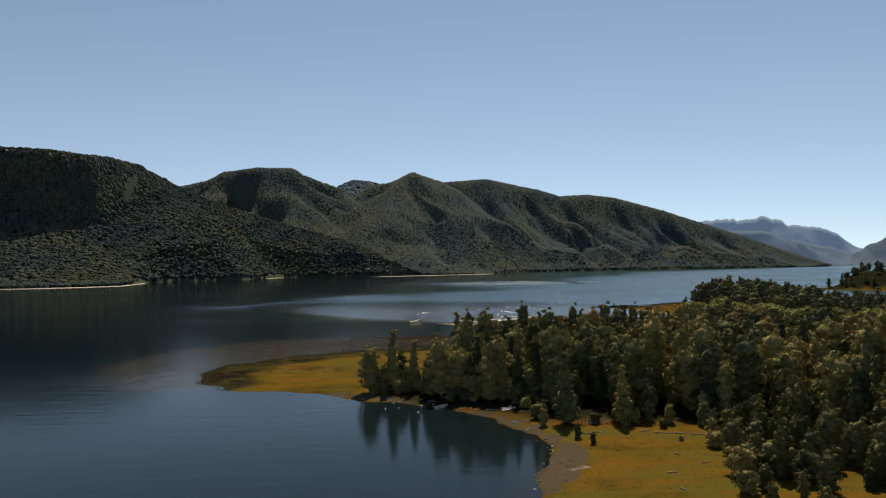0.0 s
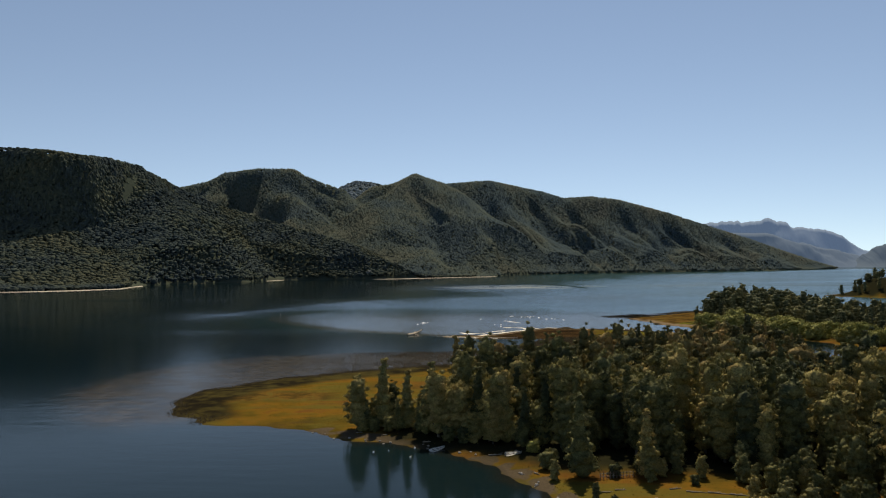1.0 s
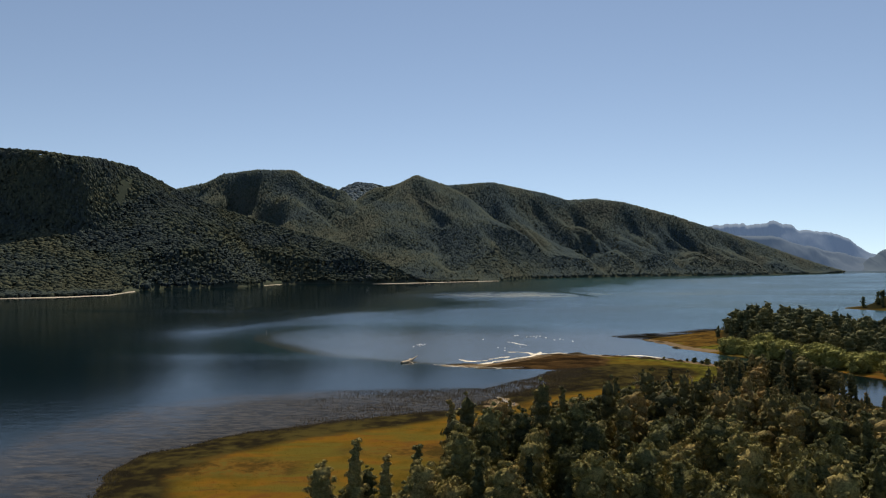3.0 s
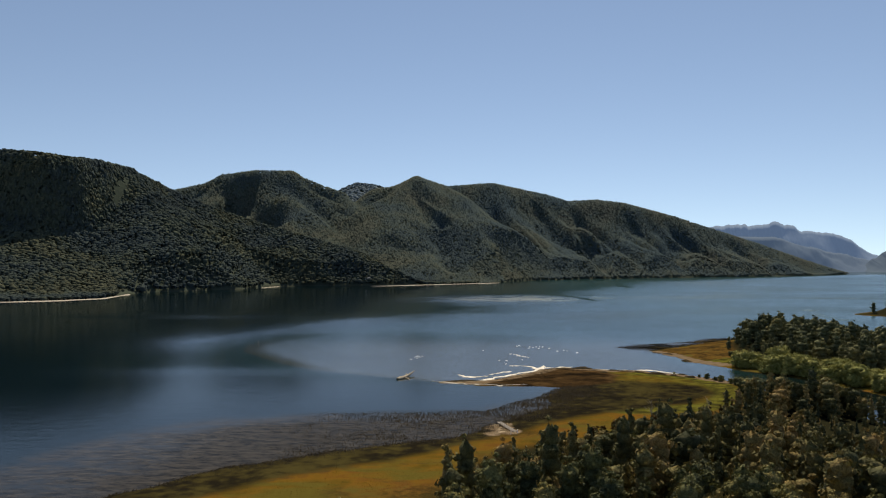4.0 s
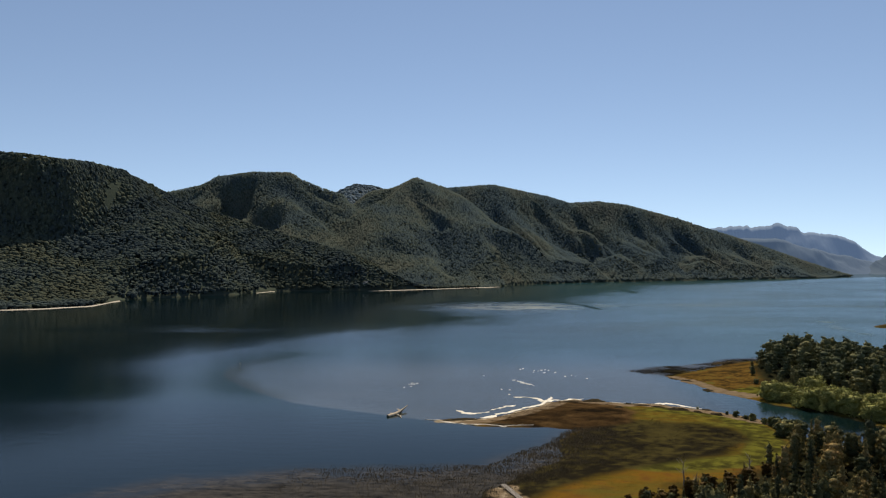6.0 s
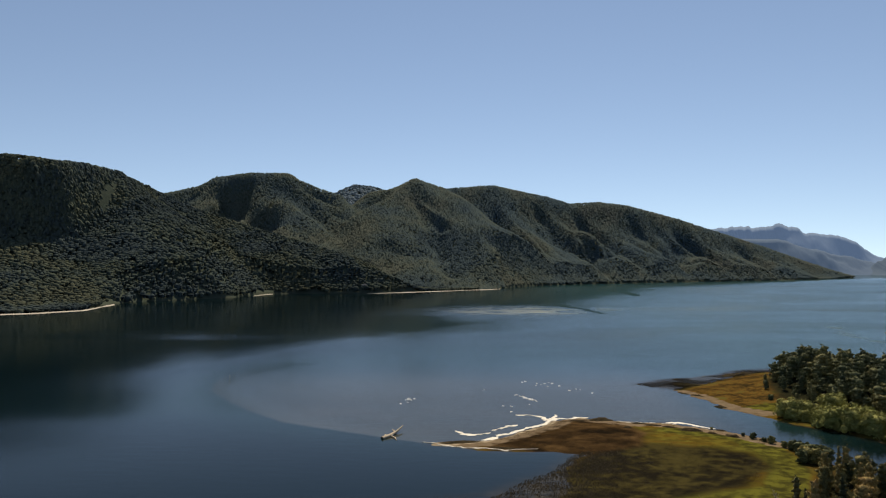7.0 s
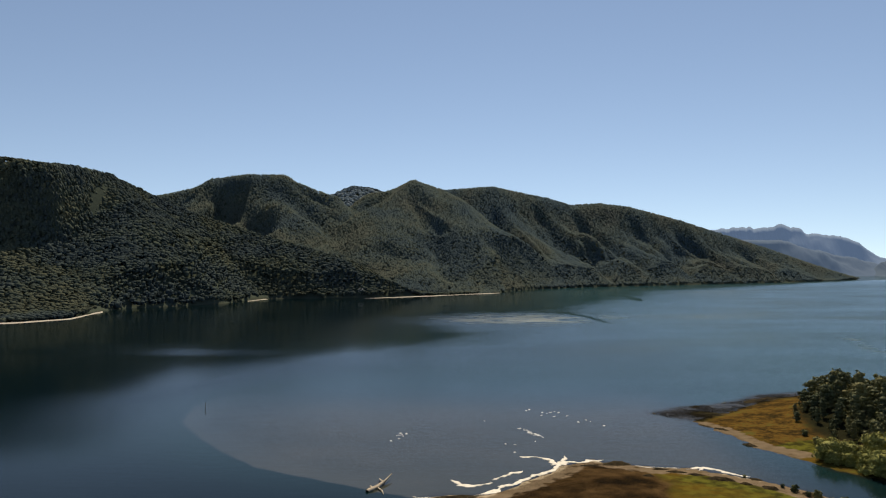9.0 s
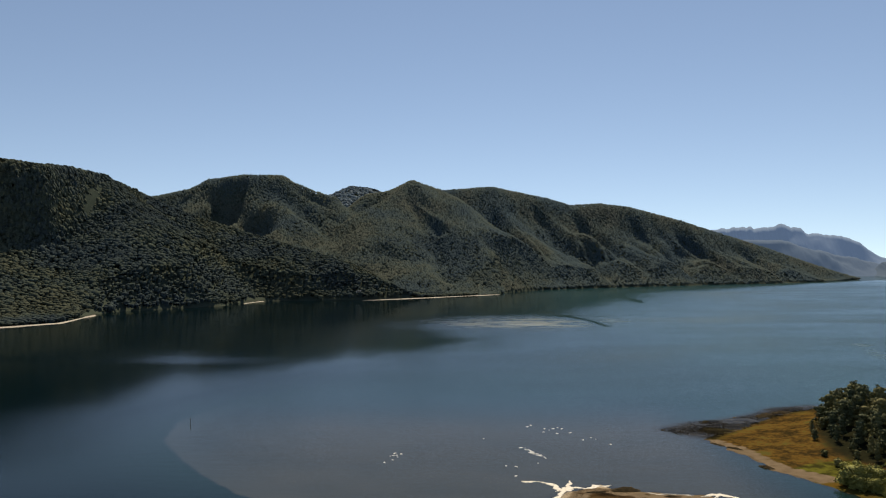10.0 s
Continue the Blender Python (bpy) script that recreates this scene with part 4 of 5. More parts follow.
# ---------------------------------------------------------------- forest on the hills
def hill_forest(name, box, step, crown, mat, label, seed, layers=((-1.5, 0.75), (0.2, 1.0), (0.8, 0.6))):
    """The forest on a slope, crown by crown; as close together on steep ground as on flat."""
    rng = np.random.default_rng(seed)
    fine = step * 0.62
    px, py = np.meshgrid(np.arange(box[0], box[1], fine), np.arange(box[2], box[3], fine))
    px, py = px.ravel() + rng.uniform(-0.5, 0.5, px.size) * fine, py.ravel() + rng.uniform(-0.5, 0.5, py.size) * fine
    far = shore_distance(px, py)[1]
    good = far > 3
    px, py, far = px[good], py[good], far[good]
    z = hill_height(px, py, far)
    rise = (hill_height(px, py + 8, far + 4) - z) / 8
    side = (hill_height(px + 8, py, far) - z) / 8
    keep = (rise > -0.9) & (rng.random(len(px)) < 0.384 * np.sqrt(1 + rise ** 2 + side ** 2))
    px, py, z, rise, side = px[keep], py[keep], z[keep], np.clip(rise[keep], -4, 4), np.clip(side[keep], -4, 4)
    n, sides = len(px), 5
    r = crown * np.clip(np.exp(rng.normal(0, 0.26, n)), 0.55, 1.7)
    tall = r * rng.uniform(0.28, 0.62, n)
    z = z + 3.0 + rng.uniform(-0.7, 1.0, n) + 1.2 * np.maximum(np.hypot(rise, side) - 1.2, 0)
    rings = []
    for share, wide in layers:
        a = 2 * math.pi * np.arange(sides)[None, :] / sides + rng.uniform(0, 6, n)[:, None]
        w = wide * r[:, None] * rng.uniform(0.72, 1.22, (n, sides))
        w = w / np.sqrt(1 + (side[:, None] * np.cos(a) + rise[:, None] * np.sin(a)) ** 2)
        lean = w * (side[:, None] * np.cos(a) + rise[:, None] * np.sin(a))          # crowns lean out from the slope
        rings.append(np.stack([px[:, None] + w * np.cos(a), py[:, None] + w * np.sin(a), z[:, None] + lean + share * tall[:, None] + rng.uniform(-0.15, 0.15, (n, sides)) * tall[:, None]], 2))
    tip = np.stack([px + rng.normal(0, 0.15, n) * r, py + rng.normal(0, 0.15, n) * r, z + tall * 1.12], 1)[:, None, :]
    verts = np.concatenate(rings + [tip], 1)
    s = np.arange(sides)
    t = (s + 1) % sides
    faces = []
    for k in range(len(layers) - 1):
        faces += [np.stack([k * sides + s, k * sides + t, (k + 1) * sides + t], 1), np.stack([k * sides + s, (k + 1) * sides + t, (k + 1) * sides + s], 1)]
    faces.append(np.stack([(len(layers) - 1) * sides + s, (len(layers) - 1) * sides + t, 0 * s + len(layers) * sides], 1))
    f = np.concatenate(faces)
    me = quick_mesh(name, verts.reshape(-1, 3), (f[None] + (np.arange(n) * (len(layers) * sides + 1))[:, None, None]).reshape(-1, 3), mat, True)
    return tagged(new(name, me), label, "forest", kind="stuff")


FLAT_CROWN = ((-1.7, 0.75), (0.4, 0.95))
POINTED_CROWN = ((-1.2, 1.0),)
hill_forest("near_hill_forest", (-1120, 90, 1080, 2120), 6.0, 4.2, HILL_LEAF, "dark green native forest on the steep hill by the lake", 51, FLAT_CROWN)
hill_forest("middle_hill_forest", (-1180, 330, 2120, 2800), 5.8, 4.3, HAZED_MIDDLE_LEAF, "native forest on the hills behind the lake, with haze in its blue-green colour", 52, POINTED_CROWN)
hill_forest("long_ridge_forest", (-300, 1640, 2480, 3450), 5.8, 4.4, HAZED_RIDGE_LEAF, "native forest on the long ridge, with haze in its blue-green colour", 53, POINTED_CROWN)
hill_forest("back_hill_forest", (-1050, -280, 3480, 3730), 12.0, 7.0, HAZED_BACK_LEAF, "native forest on the hill behind, with haze in its pale blue colour", 54, FLAT_CROWN)

# ---------------------------------------------------------------- reeds and dry grass
def blades(name, px, py, pz, tall, wide, mat, label, category, rng):
    n = len(px)
    a = rng.uniform(0, math.pi, n)
    lean = rng.normal(0, 0.22, (n, 2)) * tall[:, None]
    dx, dy = np.cos(a) * wide / 2, np.sin(a) * wide / 2
    v = np.stack([np.stack([px - dx, py - dy, pz], 1), np.stack([px + dx, py + dy, pz], 1), np.stack([px + lean[:, 0], py + lean[:, 1], pz + tall], 1)], 1)
    me = quick_mesh(name, v.reshape(-1, 3), np.arange(3 * n).reshape(-1, 3), mat)
    return tagged(new(name, me), label, category, kind="stuff")


rng = np.random.default_rng(41)
px, py = rng.uniform(-160, 105, 480000), rng.uniform(200, 430, 480000)
d = inside(px + 5 * fractal(px, py, 18, 3, 91), py + 5 * fractal(px, py, 18, 3, 93), REED_BELT) + 8 * smooth(10, -30, px)
keep = (d > 0) & (rng.random(len(px)) < smooth(-150, -95, px) * (0.55 + 0.45 * smooth(0.3, 0.55, value_noise(px / 14, py / 7, 95))))
px, py = px[keep], py[keep]
qx, qy = rng.uniform(75, 195, 170000), rng.uniform(545, 660, 170000)
bed = inside(qx + 5 * fractal(qx, qy, 15, 3, 63), qy + 5 * fractal(qx, qy, 15, 3, 65), HEAD_REEDS)
head = rng.random(len(qx)) < smooth(-2, 7, bed) * smooth(0.28, 0.5, value_noise(qx / 9, qy / 6, 67))
qx, qy = qx[head], qy[head]
blades("headland_reeds", qx, qy, np.clip(height_at(qx, qy), -0.4, 0.4) - 0.1, rng.uniform(0.2, 0.6, len(qx)), rng.uniform(0.12, 0.3, len(qx)), SEDGE,
       "dark brown reed bed at the headland's tip", "reeds", rng)
blades("reeds", px, py, np.clip(height_at(px, py), -0.4, 0.2) - 0.1, rng.uniform(0.3, 0.85, len(px)) * (0.6 + 0.4 * smooth(-110, -20, px)), rng.uniform(0.12, 0.4, len(px)), STALK,
       "dark brown reeds standing in the shallow water", "reeds", rng)
px, py = rng.uniform(-20, 112, 130000), rng.uniform(345, 490, 130000)
spit = np.minimum(np.maximum(inside(px, py, PEAT) - 5, inside(px, py, MARSH)), shore_distance(px, py)[0] - 1.5)
keep = (spit + 4 * fractal(px, py, 12, 3, 97) > 0) & (rng.random(len(px)) < smooth(0.3, 0.6, value_noise(px / 6, py / 4, 99)))
px, py = px[keep], py[keep]
blades("marsh_sedge", px, py, height_at(px, py) - 0.05, rng.uniform(0.1, 0.3, len(px)), rng.uniform(0.08, 0.22, len(px)), SEDGE,
       "dark brown sedge on the wet spit", "sedge", rng)
px, py = rng.uniform(-95, 120, 45000), rng.uniform(105, 470, 45000)
near = shore_distance(px, py)[0]
keep = (near > 2) & (inside(px, py, FOREST) < -1) & (inside(px, py, MARSH) < 0)
px, py = px[keep], py[keep]
blades("dry_grass", px, py, height_at(px, py) - 0.03, rng.uniform(0.05, 0.16, len(px)), rng.uniform(0.15, 0.4, len(px)), TUFT,
       "golden dry grass tufts on the flats", "grass", rng)

# ---------------------------------------------------------------- pale beaches along the far shore
def ribbon(name, line, wide, mat, label, rise=0.35, step=12.0, seed=0, shift=-9.0):
    """A thin strip of shore along a line."""
    pts = np.array(line, float)
    run = np.concatenate([[0], np.cumsum(np.hypot(*np.diff(pts, axis=0).T))])
    s = np.arange(0, run[-1], step)
    x, y = np.interp(s, run, pts[:, 0]), np.interp(s, run, pts[:, 1])
    tx_, ty_ = np.gradient(x), np.gradient(y)
    norm = np.hypot(tx_, ty_)
    nx, ny = -ty_ / norm, tx_ / norm
    x, y = x + nx * shift, y + ny * shift
    half = wide / 2 * (0.25 + 1.5 * value_noise(s / (step * 5), s * 0, seed)) * smooth(0, run[-1] * 0.12, s) * smooth(run[-1], run[-1] * 0.88, s)
    rows = [(-1.0, -0.3), (-0.5, rise), (0.5, rise * 1.3), (1.0, -0.3)]
    verts = np.stack([np.stack([x + nx * half * k, y + ny * half * k, 0 * x + z], 1) for k, z in rows], 1).reshape(-1, 3)
    n = len(s)
    faces = [(4 * i + j, 4 * i + j + 1, 4 * (i + 1) + j + 1, 4 * (i + 1) + j) for i in range(n - 1) for j in range(3)]
    return tagged(new(name, quick_mesh(name, verts, np.array(faces), mat, True)), label, "beach", kind="structure")


def shore_points(a, b):
    """A stretch of the far shore, on its wobbled line."""
    pts = np.array(FAR_SHORE[a:b], float)
    run = np.linspace(0, len(pts) - 1, 60)
    x, y = np.interp(run, range(len(pts)), pts[:, 0]), np.interp(run, range(len(pts)), pts[:, 1])
    return list(zip(x - 14 * fractal(x, y, 120, 3, 25), y - 14 * fractal(x, y, 120, 3, 29)))


ribbon("beach_west", shore_points(2, 6), 15, SAND, "pale sand beach under the wooded hill", 0.5)
ribbon("beach_point", shore_points(8, 10)[30:], 12, SAND, "pale sand beach at the foot of a spur", 0.5)
ribbon("beach_north", shore_points(10, 13), 20, SAND, "long pale sand beach under the hills", 0.5)


# ---------------------------------------------------------------- sandbars of the delta, and white flecks on its water
def sandbar(ring_centre, along, across, turn, seed, label, mat=FOAM, rise=0.16, lobes=0.35):
    """A low bank of sand with an uneven outline; white ones stand for flecks."""
    rng = np.random.default_rng(seed)
    sides, rings = 30, 4
    a = np.arange(sides) * 2 * math.pi / sides
    outline = 1 + lobes * np.sin(2 * a + rng.uniform(0, 6)) * 0.6 + lobes * np.sin(3 * a + rng.uniform(0, 6)) + 0.5 * lobes * np.sin(7 * a + rng.uniform(0, 6))
    verts, faces = [(0, 0, rise)], []
    for r in range(1, rings + 1):
        k = r / rings
        for s in range(sides):
            z = rise * (1 - k ** 3) * rng.uniform(0.8, 1.2) - 0.12 * (k == 1)
            verts.append((along * k * outline[s] * math.cos(a[s]), across * k * outline[s] * math.sin(a[s]), z))
    for s in range(sides):
        t = (s + 1) % sides
        faces.append((0, 1 + s, 1 + t))
        for r in range(rings - 1):
            p, q = 1 + r * sides, 1 + (r + 1) * sides
            faces += [(p + s, q + s, q + t), (p + s, q + t, p + t)]
    ob = new("sandbar", quick_mesh("sandbar", np.array(verts), np.array(faces), mat, True))
    ob.matrix_basis = pose(*ring_centre, 0.0, 0, 0, turn)
    return tagged(ob, label, "sandbar", "delta sandbars")


def crust(line, wide, seed, label="pale dried crust of sand along the spit"):
    """A thin jagged tongue of pale sand along a line."""
    rng = np.random.default_rng(seed)
    pts = np.array(line, float)
    run = np.concatenate([[0], np.cumsum(np.hypot(*np.diff(pts, axis=0).T))])
    s = np.linspace(0, run[-1], max(6, int(run[-1] / 0.6)))
    x, y = np.interp(s, run, pts[:, 0]), np.interp(s, run, pts[:, 1])
    x, y = x + 0.9 * fractal(s, 0 * s, 3, 3, seed), y + 0.9 * fractal(s, 0 * s + 50, 3, 3, seed)
    gx_, gy_ = np.gradient(x), np.gradient(y)
    norm = np.hypot(gx_, gy_) + 1e-6
    nx, ny = -gy_ / norm, gx_ / norm
    ends = np.minimum(1, 0.15 + 4 * np.minimum(s, run[-1] - s) / run[-1])
    up, down = (wide * ends * np.clip(0.15 + 1.5 * value_noise(s / 2.6, 0 * s + k, seed) ** 2 + 0.5 * (rng.random(len(s)) - 0.5), 0.08, 2) for k in (0.5, 9.5))
    z = np.maximum(height_at(x, y), 0.02)
    rows = [(1.0 * up, -0.1), (0.55 * up, 0.12), (-0.55 * down, 0.13), (-1.0 * down, -0.1)]
    verts = np.stack([np.stack([x + nx * w, y + ny * w, z + h], 1) for w, h in rows], 1).reshape(-1, 3)
    faces = [(4 * i + j, 4 * i + j + 1, 4 * i + j + 5, 4 * i + j + 4) for i in range(len(s) - 1) for j in range(3)]
    ob = new("sandbar", quick_mesh("sandbar", verts, np.array(faces), FOAM))
    return tagged(ob, label, "sandbar", "delta sandbars")


tongues = [([(-12, 453), (-7.5, 446.5), (-1.5, 446.5), (3.2, 449.6)], 2.0), ([(3, 453), (8.8, 460), (14.6, 465.5)], 2.0), ([(14.5, 486.5), (22.2, 486), (26.4, 480.5), (29, 474)], 2.0),
           ([(-4, 434), (4, 441), (12, 450.5), (18, 458), (26, 468)], 2.0), ([(20, 459), (27, 469), (31.4, 481), (33, 488)], 2.0), ([(26, 474), (31.5, 480), (38.5, 478), (47.5, 482.5)], 2.2),
           ([(58, 473.5), (61, 471), (67.5, 472.2), (74, 470)], 0.8), ([(76, 468), (80, 471.8), (84, 471.6), (89, 466), (96, 459.5)], 2.0), ([(80, 467), (84, 473.6), (87, 470)], 1.2),
           ([(-18, 428.5), (-7, 424.3), (8, 420.8), (20, 422.5)], 0.9), ([(-24, 433), (-18, 431)], 0.6)]
for k, (line, wide) in enumerate(tongues):
    crust(line, wide, 300 + k)
# bright flecks on the water, added as small raised white patches
white_flecks = [(22.5, 581.2), (24.5, 584.3), (30.7, 576.9), (29.8, 569.6), (32.7, 574.0), (35.0, 577.0), (35.9, 566.9), (39.2, 577.1), (37.4, 579.3), (42.5, 568.4), (46.5, 553.6), (50.8, 558.3),
          (52.5, 555.0), (57.7, 545.5), (0.5, 555.1), (9.5, 507.9), (13.4, 507.0), (12.8, 493.6), (22.6, 512.4), (-40.7, 512)]
rng = np.random.default_rng(333)
for k in range(26):
    u = rng.random()
    white_flecks.append((15.9 + 9.6 * u + rng.normal(0, 0.7), 540.2 - 18.8 * u + rng.normal(0, 1.2)))
for k in range(8):
    white_flecks.append((-38 + rng.normal(0, 2.5), 524 + rng.normal(0, 3.5)))
for k, c in enumerate(white_flecks):
    sandbar(c, rng.uniform(0.3, 0.8), rng.uniform(0.25, 0.6), rng.uniform(0, 180), 330 + k, "small white patch standing in for a bright fleck on the shallow water", WHITE_FLECK, 0.2)


# ---------------------------------------------------------------- dark sedge mounds at the water's edge
def sedge_mound(x, y, along, across, turn, tall, seed):
    """A low shaggy mound of matted sedge with a ragged rim."""
    rng = np.random.default_rng(seed)
    rings, sides = 6, 30
    a = 2 * math.pi * np.arange(sides) / sides
    rim = 1 + 0.42 * (value_noise(np.cos(a) * 1.7 + seed, np.sin(a) * 1.7, seed) - 0.5) + 0.3 * (value_noise(np.cos(a) * 4.5 + seed, np.sin(a) * 4.5, seed + 1) - 0.5)
    verts = []
    for k in range(rings):
        share = 1 - k / rings
        high = tall * (1 - share ** 2.4) * (0.55 + 0.9 * value_noise(along * share * np.cos(a) / 1.3 + seed, across * share * np.sin(a) / 1.3, seed + 2))
        verts.append(np.stack([along * rim * share * np.cos(a), across * rim * share * np.sin(a), high + rng.uniform(0, 0.16, sides) * tall], 1))
    verts.append(np.array([[0, 0, tall]]))
    s = np.arange(sides)
    t = (s + 1) % sides
    faces = np.concatenate([np.concatenate([np.stack([k * sides + s, k * sides + t, (k + 1) * sides + t], 1), np.stack([k * sides + s, (k + 1) * sides + t, (k + 1) * sides + s], 1)]) for k in range(rings - 1)]
                           + [np.stack([(rings - 1) * sides + s, (rings - 1) * sides + t, 0 * s + rings * sides], 1)])
    ob = new("sedge_mound", quick_mesh("sedge_mound", np.concatenate(verts), faces, MATTED, True))
    ob.matrix_basis = pose(x, y, max(height_at(x, y)[0], -0.15) - 0.12, 0, 0, turn)
    return tagged(ob, "low dark brown mound of matted sedge at the water's edge", "sedge", "sedge mounds")


for k, spot in enumerate([(105.5, 546, 4.8, 1.5, -60, 0.5), (110.5, 538, 4.2, 1.5, -55, 0.5), (112.9, 507.8, 4.2, 1.8, -60, 0.7), (51.6, 476, 6.2, 3.2, 8, 1.1), (150, 611, 7.5, 3.4, 40, 0.9),
                          (162, 619, 7, 3.0, 20, 0.9), (59.2, 457.5, 2.2, 1.2, 0, 0.6), (71, 464, 3.4, 1.4, -10, 0.5), (84, 454.5, 4.4, 2.2, -15, 0.9), (97, 456.5, 2.4, 1.2, -40, 0.5), (97.8, 444, 3.2, 2.0, -50, 0.9),
                          (108, 437, 3.2, 1.7, -55, 0.8), (-9, 432, 7.5, 2.1, 10, 0.5), (6, 424, 6.5, 1.3, -8, 0.35), (66, 468, 3, 1.2, 0, 0.5), (77, 460, 3, 1.3, -20, 0.5), (40, 472, 3.5, 1.2, 10, 0.4), (91, 449, 2.5, 1.2, -30, 0.6)]):
    sedge_mound(*spot, 700 + 3 * k)


# ---------------------------------------------------------------- shrubs and single trees
bush = make_tree("willow_bush", np.random.default_rng(61), 5.2, 3.9, "round", 18, 1300, 0.42, WILLOW_LEAF, "pale olive willow bush on the river bank", "bush", 0.03, 6, "river bank willows")
bush.matrix_basis = pose(134.5, 478, height_at(134.5, 478)[0])
rng = np.random.default_rng(71)
bank = [(135, 482), (141, 469), (150, 457), (159, 438), (169, 414), (182, 382), (198, 350)]
for lane in range(3):
    for s in np.arange(0.1 + 0.15 * lane, len(bank) - 1, 0.5):
        x = np.interp(s, range(len(bank)), [p[0] for p in bank]) + lane * 6.0 + rng.normal(0, 1.5)
        y = np.interp(s, range(len(bank)), [p[1] for p in bank]) + lane * 2.0 + rng.normal(0, 1.5)
        size = rng.uniform(0.9, 2.0)
        ob = copy_thing(bush, pose(x, y, height_at(x, y)[0] - 0.1, 0, 0, rng.uniform(0, 360)))
        ob.matrix_basis = ob.matrix_basis @ Matrix.Diagonal((size, size, size * rng.uniform(0.85, 1.1), 1))

shrub = make_tree("shrub", np.random.default_rng(62), 2.6, 1.4, "round", 10, 520, 0.28, TREE_LEAF, "small dark olive shrub in the dry meadow", "shrub", 0.03, 5, "meadow shrubs")
sapling = make_tree("sapling", np.random.default_rng(63), 3.4, 1.0, "column", 14, 700, 0.26, TREE_LEAF, "young dark green tree at the meadow edge", "tree", 0.04, 6, "meadow saplings")
yellow = make_tree("yellow_bush", np.random.default_rng(64), 2.6, 1.6, "round", 12, 800, 0.26, WILLOW_LEAF, "round yellow green bush behind the beached boat", "bush", 0.02, 4)
yellow.matrix_basis = pose(10.8, 177.5, height_at(10.8, 177.5)[0])
shrub_spots = [(43, 138.4, 1.25), (38.3, 144, 0.4), (37.5, 155, 0.75), (43.4, 131.6, 0.5), (12.9, 166, 1.4), (46.4, 155.3, 1.2), (41, 120, 1.9), (44, 126, 1.5), (24.5, 160, 1.0), (30, 163, 1.2),
               (14.5, 172, 0.9), (111, 427.5, 1.0), (112.6, 424, 1.5), (113.5, 419.5, 1.7), (107, 436, 0.7), (108.8, 433.6, 1.2), (102.4, 446, 0.6), (104.5, 441, 1.0), (114.5, 414, 2.0), (112, 411, 1.8), (116, 408, 2.4), (112, 404, 2.2), (94, 459, 0.5), (115, 402, 2.4), (109, 405, 1.9), (133.5, 482, 1.2), (137, 494, 1.0),
               (140, 506, 1.3), (141, 520, 1.1), (50, 116, 2.0), (39, 111, 1.4), (47, 121, 2.1)]
sapling_spots = [(19.1, 147.7, 0.9), (21.4, 142.6, 0.7), (46.4, 156.2, 1.6), (30.5, 157, 1.3), (13.4, 159.5, 1.2), (51.5, 151, 1.7), (54, 149, 1.5), (47.5, 159.6, 2.0), (-25, 207, 1.5), (33, 160, 1.1), (36, 161.5, 1.4), (40, 159, 1.3), (45, 147, 1.2),
                 (46, 135, 1.3), (44.5, 141.5, 1.0), (49, 150, 1.5)]
for model, spots in ((shrub, shrub_spots), (sapling, sapling_spots)):
    for k, (x, y, size) in enumerate(spots):
        m = pose(x, y, height_at(x, y)[0] - 0.05, 0, 0, 77 * k)
        ob = model if k == 0 else copy_thing(model, m)
        ob.matrix_basis = m @ Matrix.Diagonal((size * 0.95, size * 0.95, size, 1))

young = make_tree("young_tree", np.random.default_rng(66), 5.0, 1.35, "column", 16, 800, 0.28, YOUNG_LEAF, "pale olive young tree at the meadow edge", "tree", 0.03, 6, "young trees")
rng = np.random.default_rng(73)
young_spots = [(50, 147), (53, 150), (48.5, 142), (52, 140), (56, 146), (55.5, 152), (49, 134.5), (53, 133), (57, 138), (46.5, 128), (50, 126), (55, 127), (43.5, 121), (47, 118), (52, 119), (57, 122),
               (42, 112), (46, 108), (51, 111), (58.5, 150), (62, 152.5), (46.8, 151.5), (44.6, 134), (40, 104), (45, 99)]
for k in range(34):
    u = rng.random()
    young_spots.append((60 + 11 * u + rng.normal(0, 1.5) - 6 * (k % 3 == 0), 98 + 62 * ((k * 0.618) % 1)))
for k, (x, y) in enumerate(young_spots):
    m = pose(x, y, height_at(x, y)[0] - 0.05, 0, 0, 91 * k)
    ob = young if k == 0 else copy_thing(young, m)
    size = rng.uniform(0.7, 1.35) * (1.35 if x > 58 else 1.0)
    ob.matrix_basis = m @ Matrix.Diagonal((size, size, size * rng.uniform(0.9, 1.3), 1))

rusty = make_tree("rusty_shrub", np.random.default_rng(65), 4.2, 1.9, "round", 14, 700, 0.36, AUTUMN_LEAF, "rust brown autumn shrub at the wood's edge", "shrub", 0.05, 6, "autumn shrubs")
first = True
for x, y, size in [(34, 314, 1), (42, 320, 1.2), (50, 325, 0.9), (56, 331, 1.1), (63, 336, 1.0), (70, 343, 0.8), (46, 316, 1.3), (59, 327, 1.2), (20, 306, 0.8), (27, 309, 1.0), (68, 334, 1.1), (75, 340, 1.3), (84, 352, 0.9),
                   (38, 323, 0.6), (52, 332, 0.6), (64, 345, 0.5), (88, 130, 2.2), (96, 138, 2.4), (92, 146, 2.1), (104, 132, 2.5), (80, 122, 2.0), (110, 145, 2.3)]:
    m = pose(x, y, height_at(x, y)[0] - 0.05, 0, 0, 53 * x)
    ob = rusty if first else copy_thing(rusty, m)
    ob.matrix_basis = m @ Matrix.Diagonal((size, size, size, 1))
    first = False


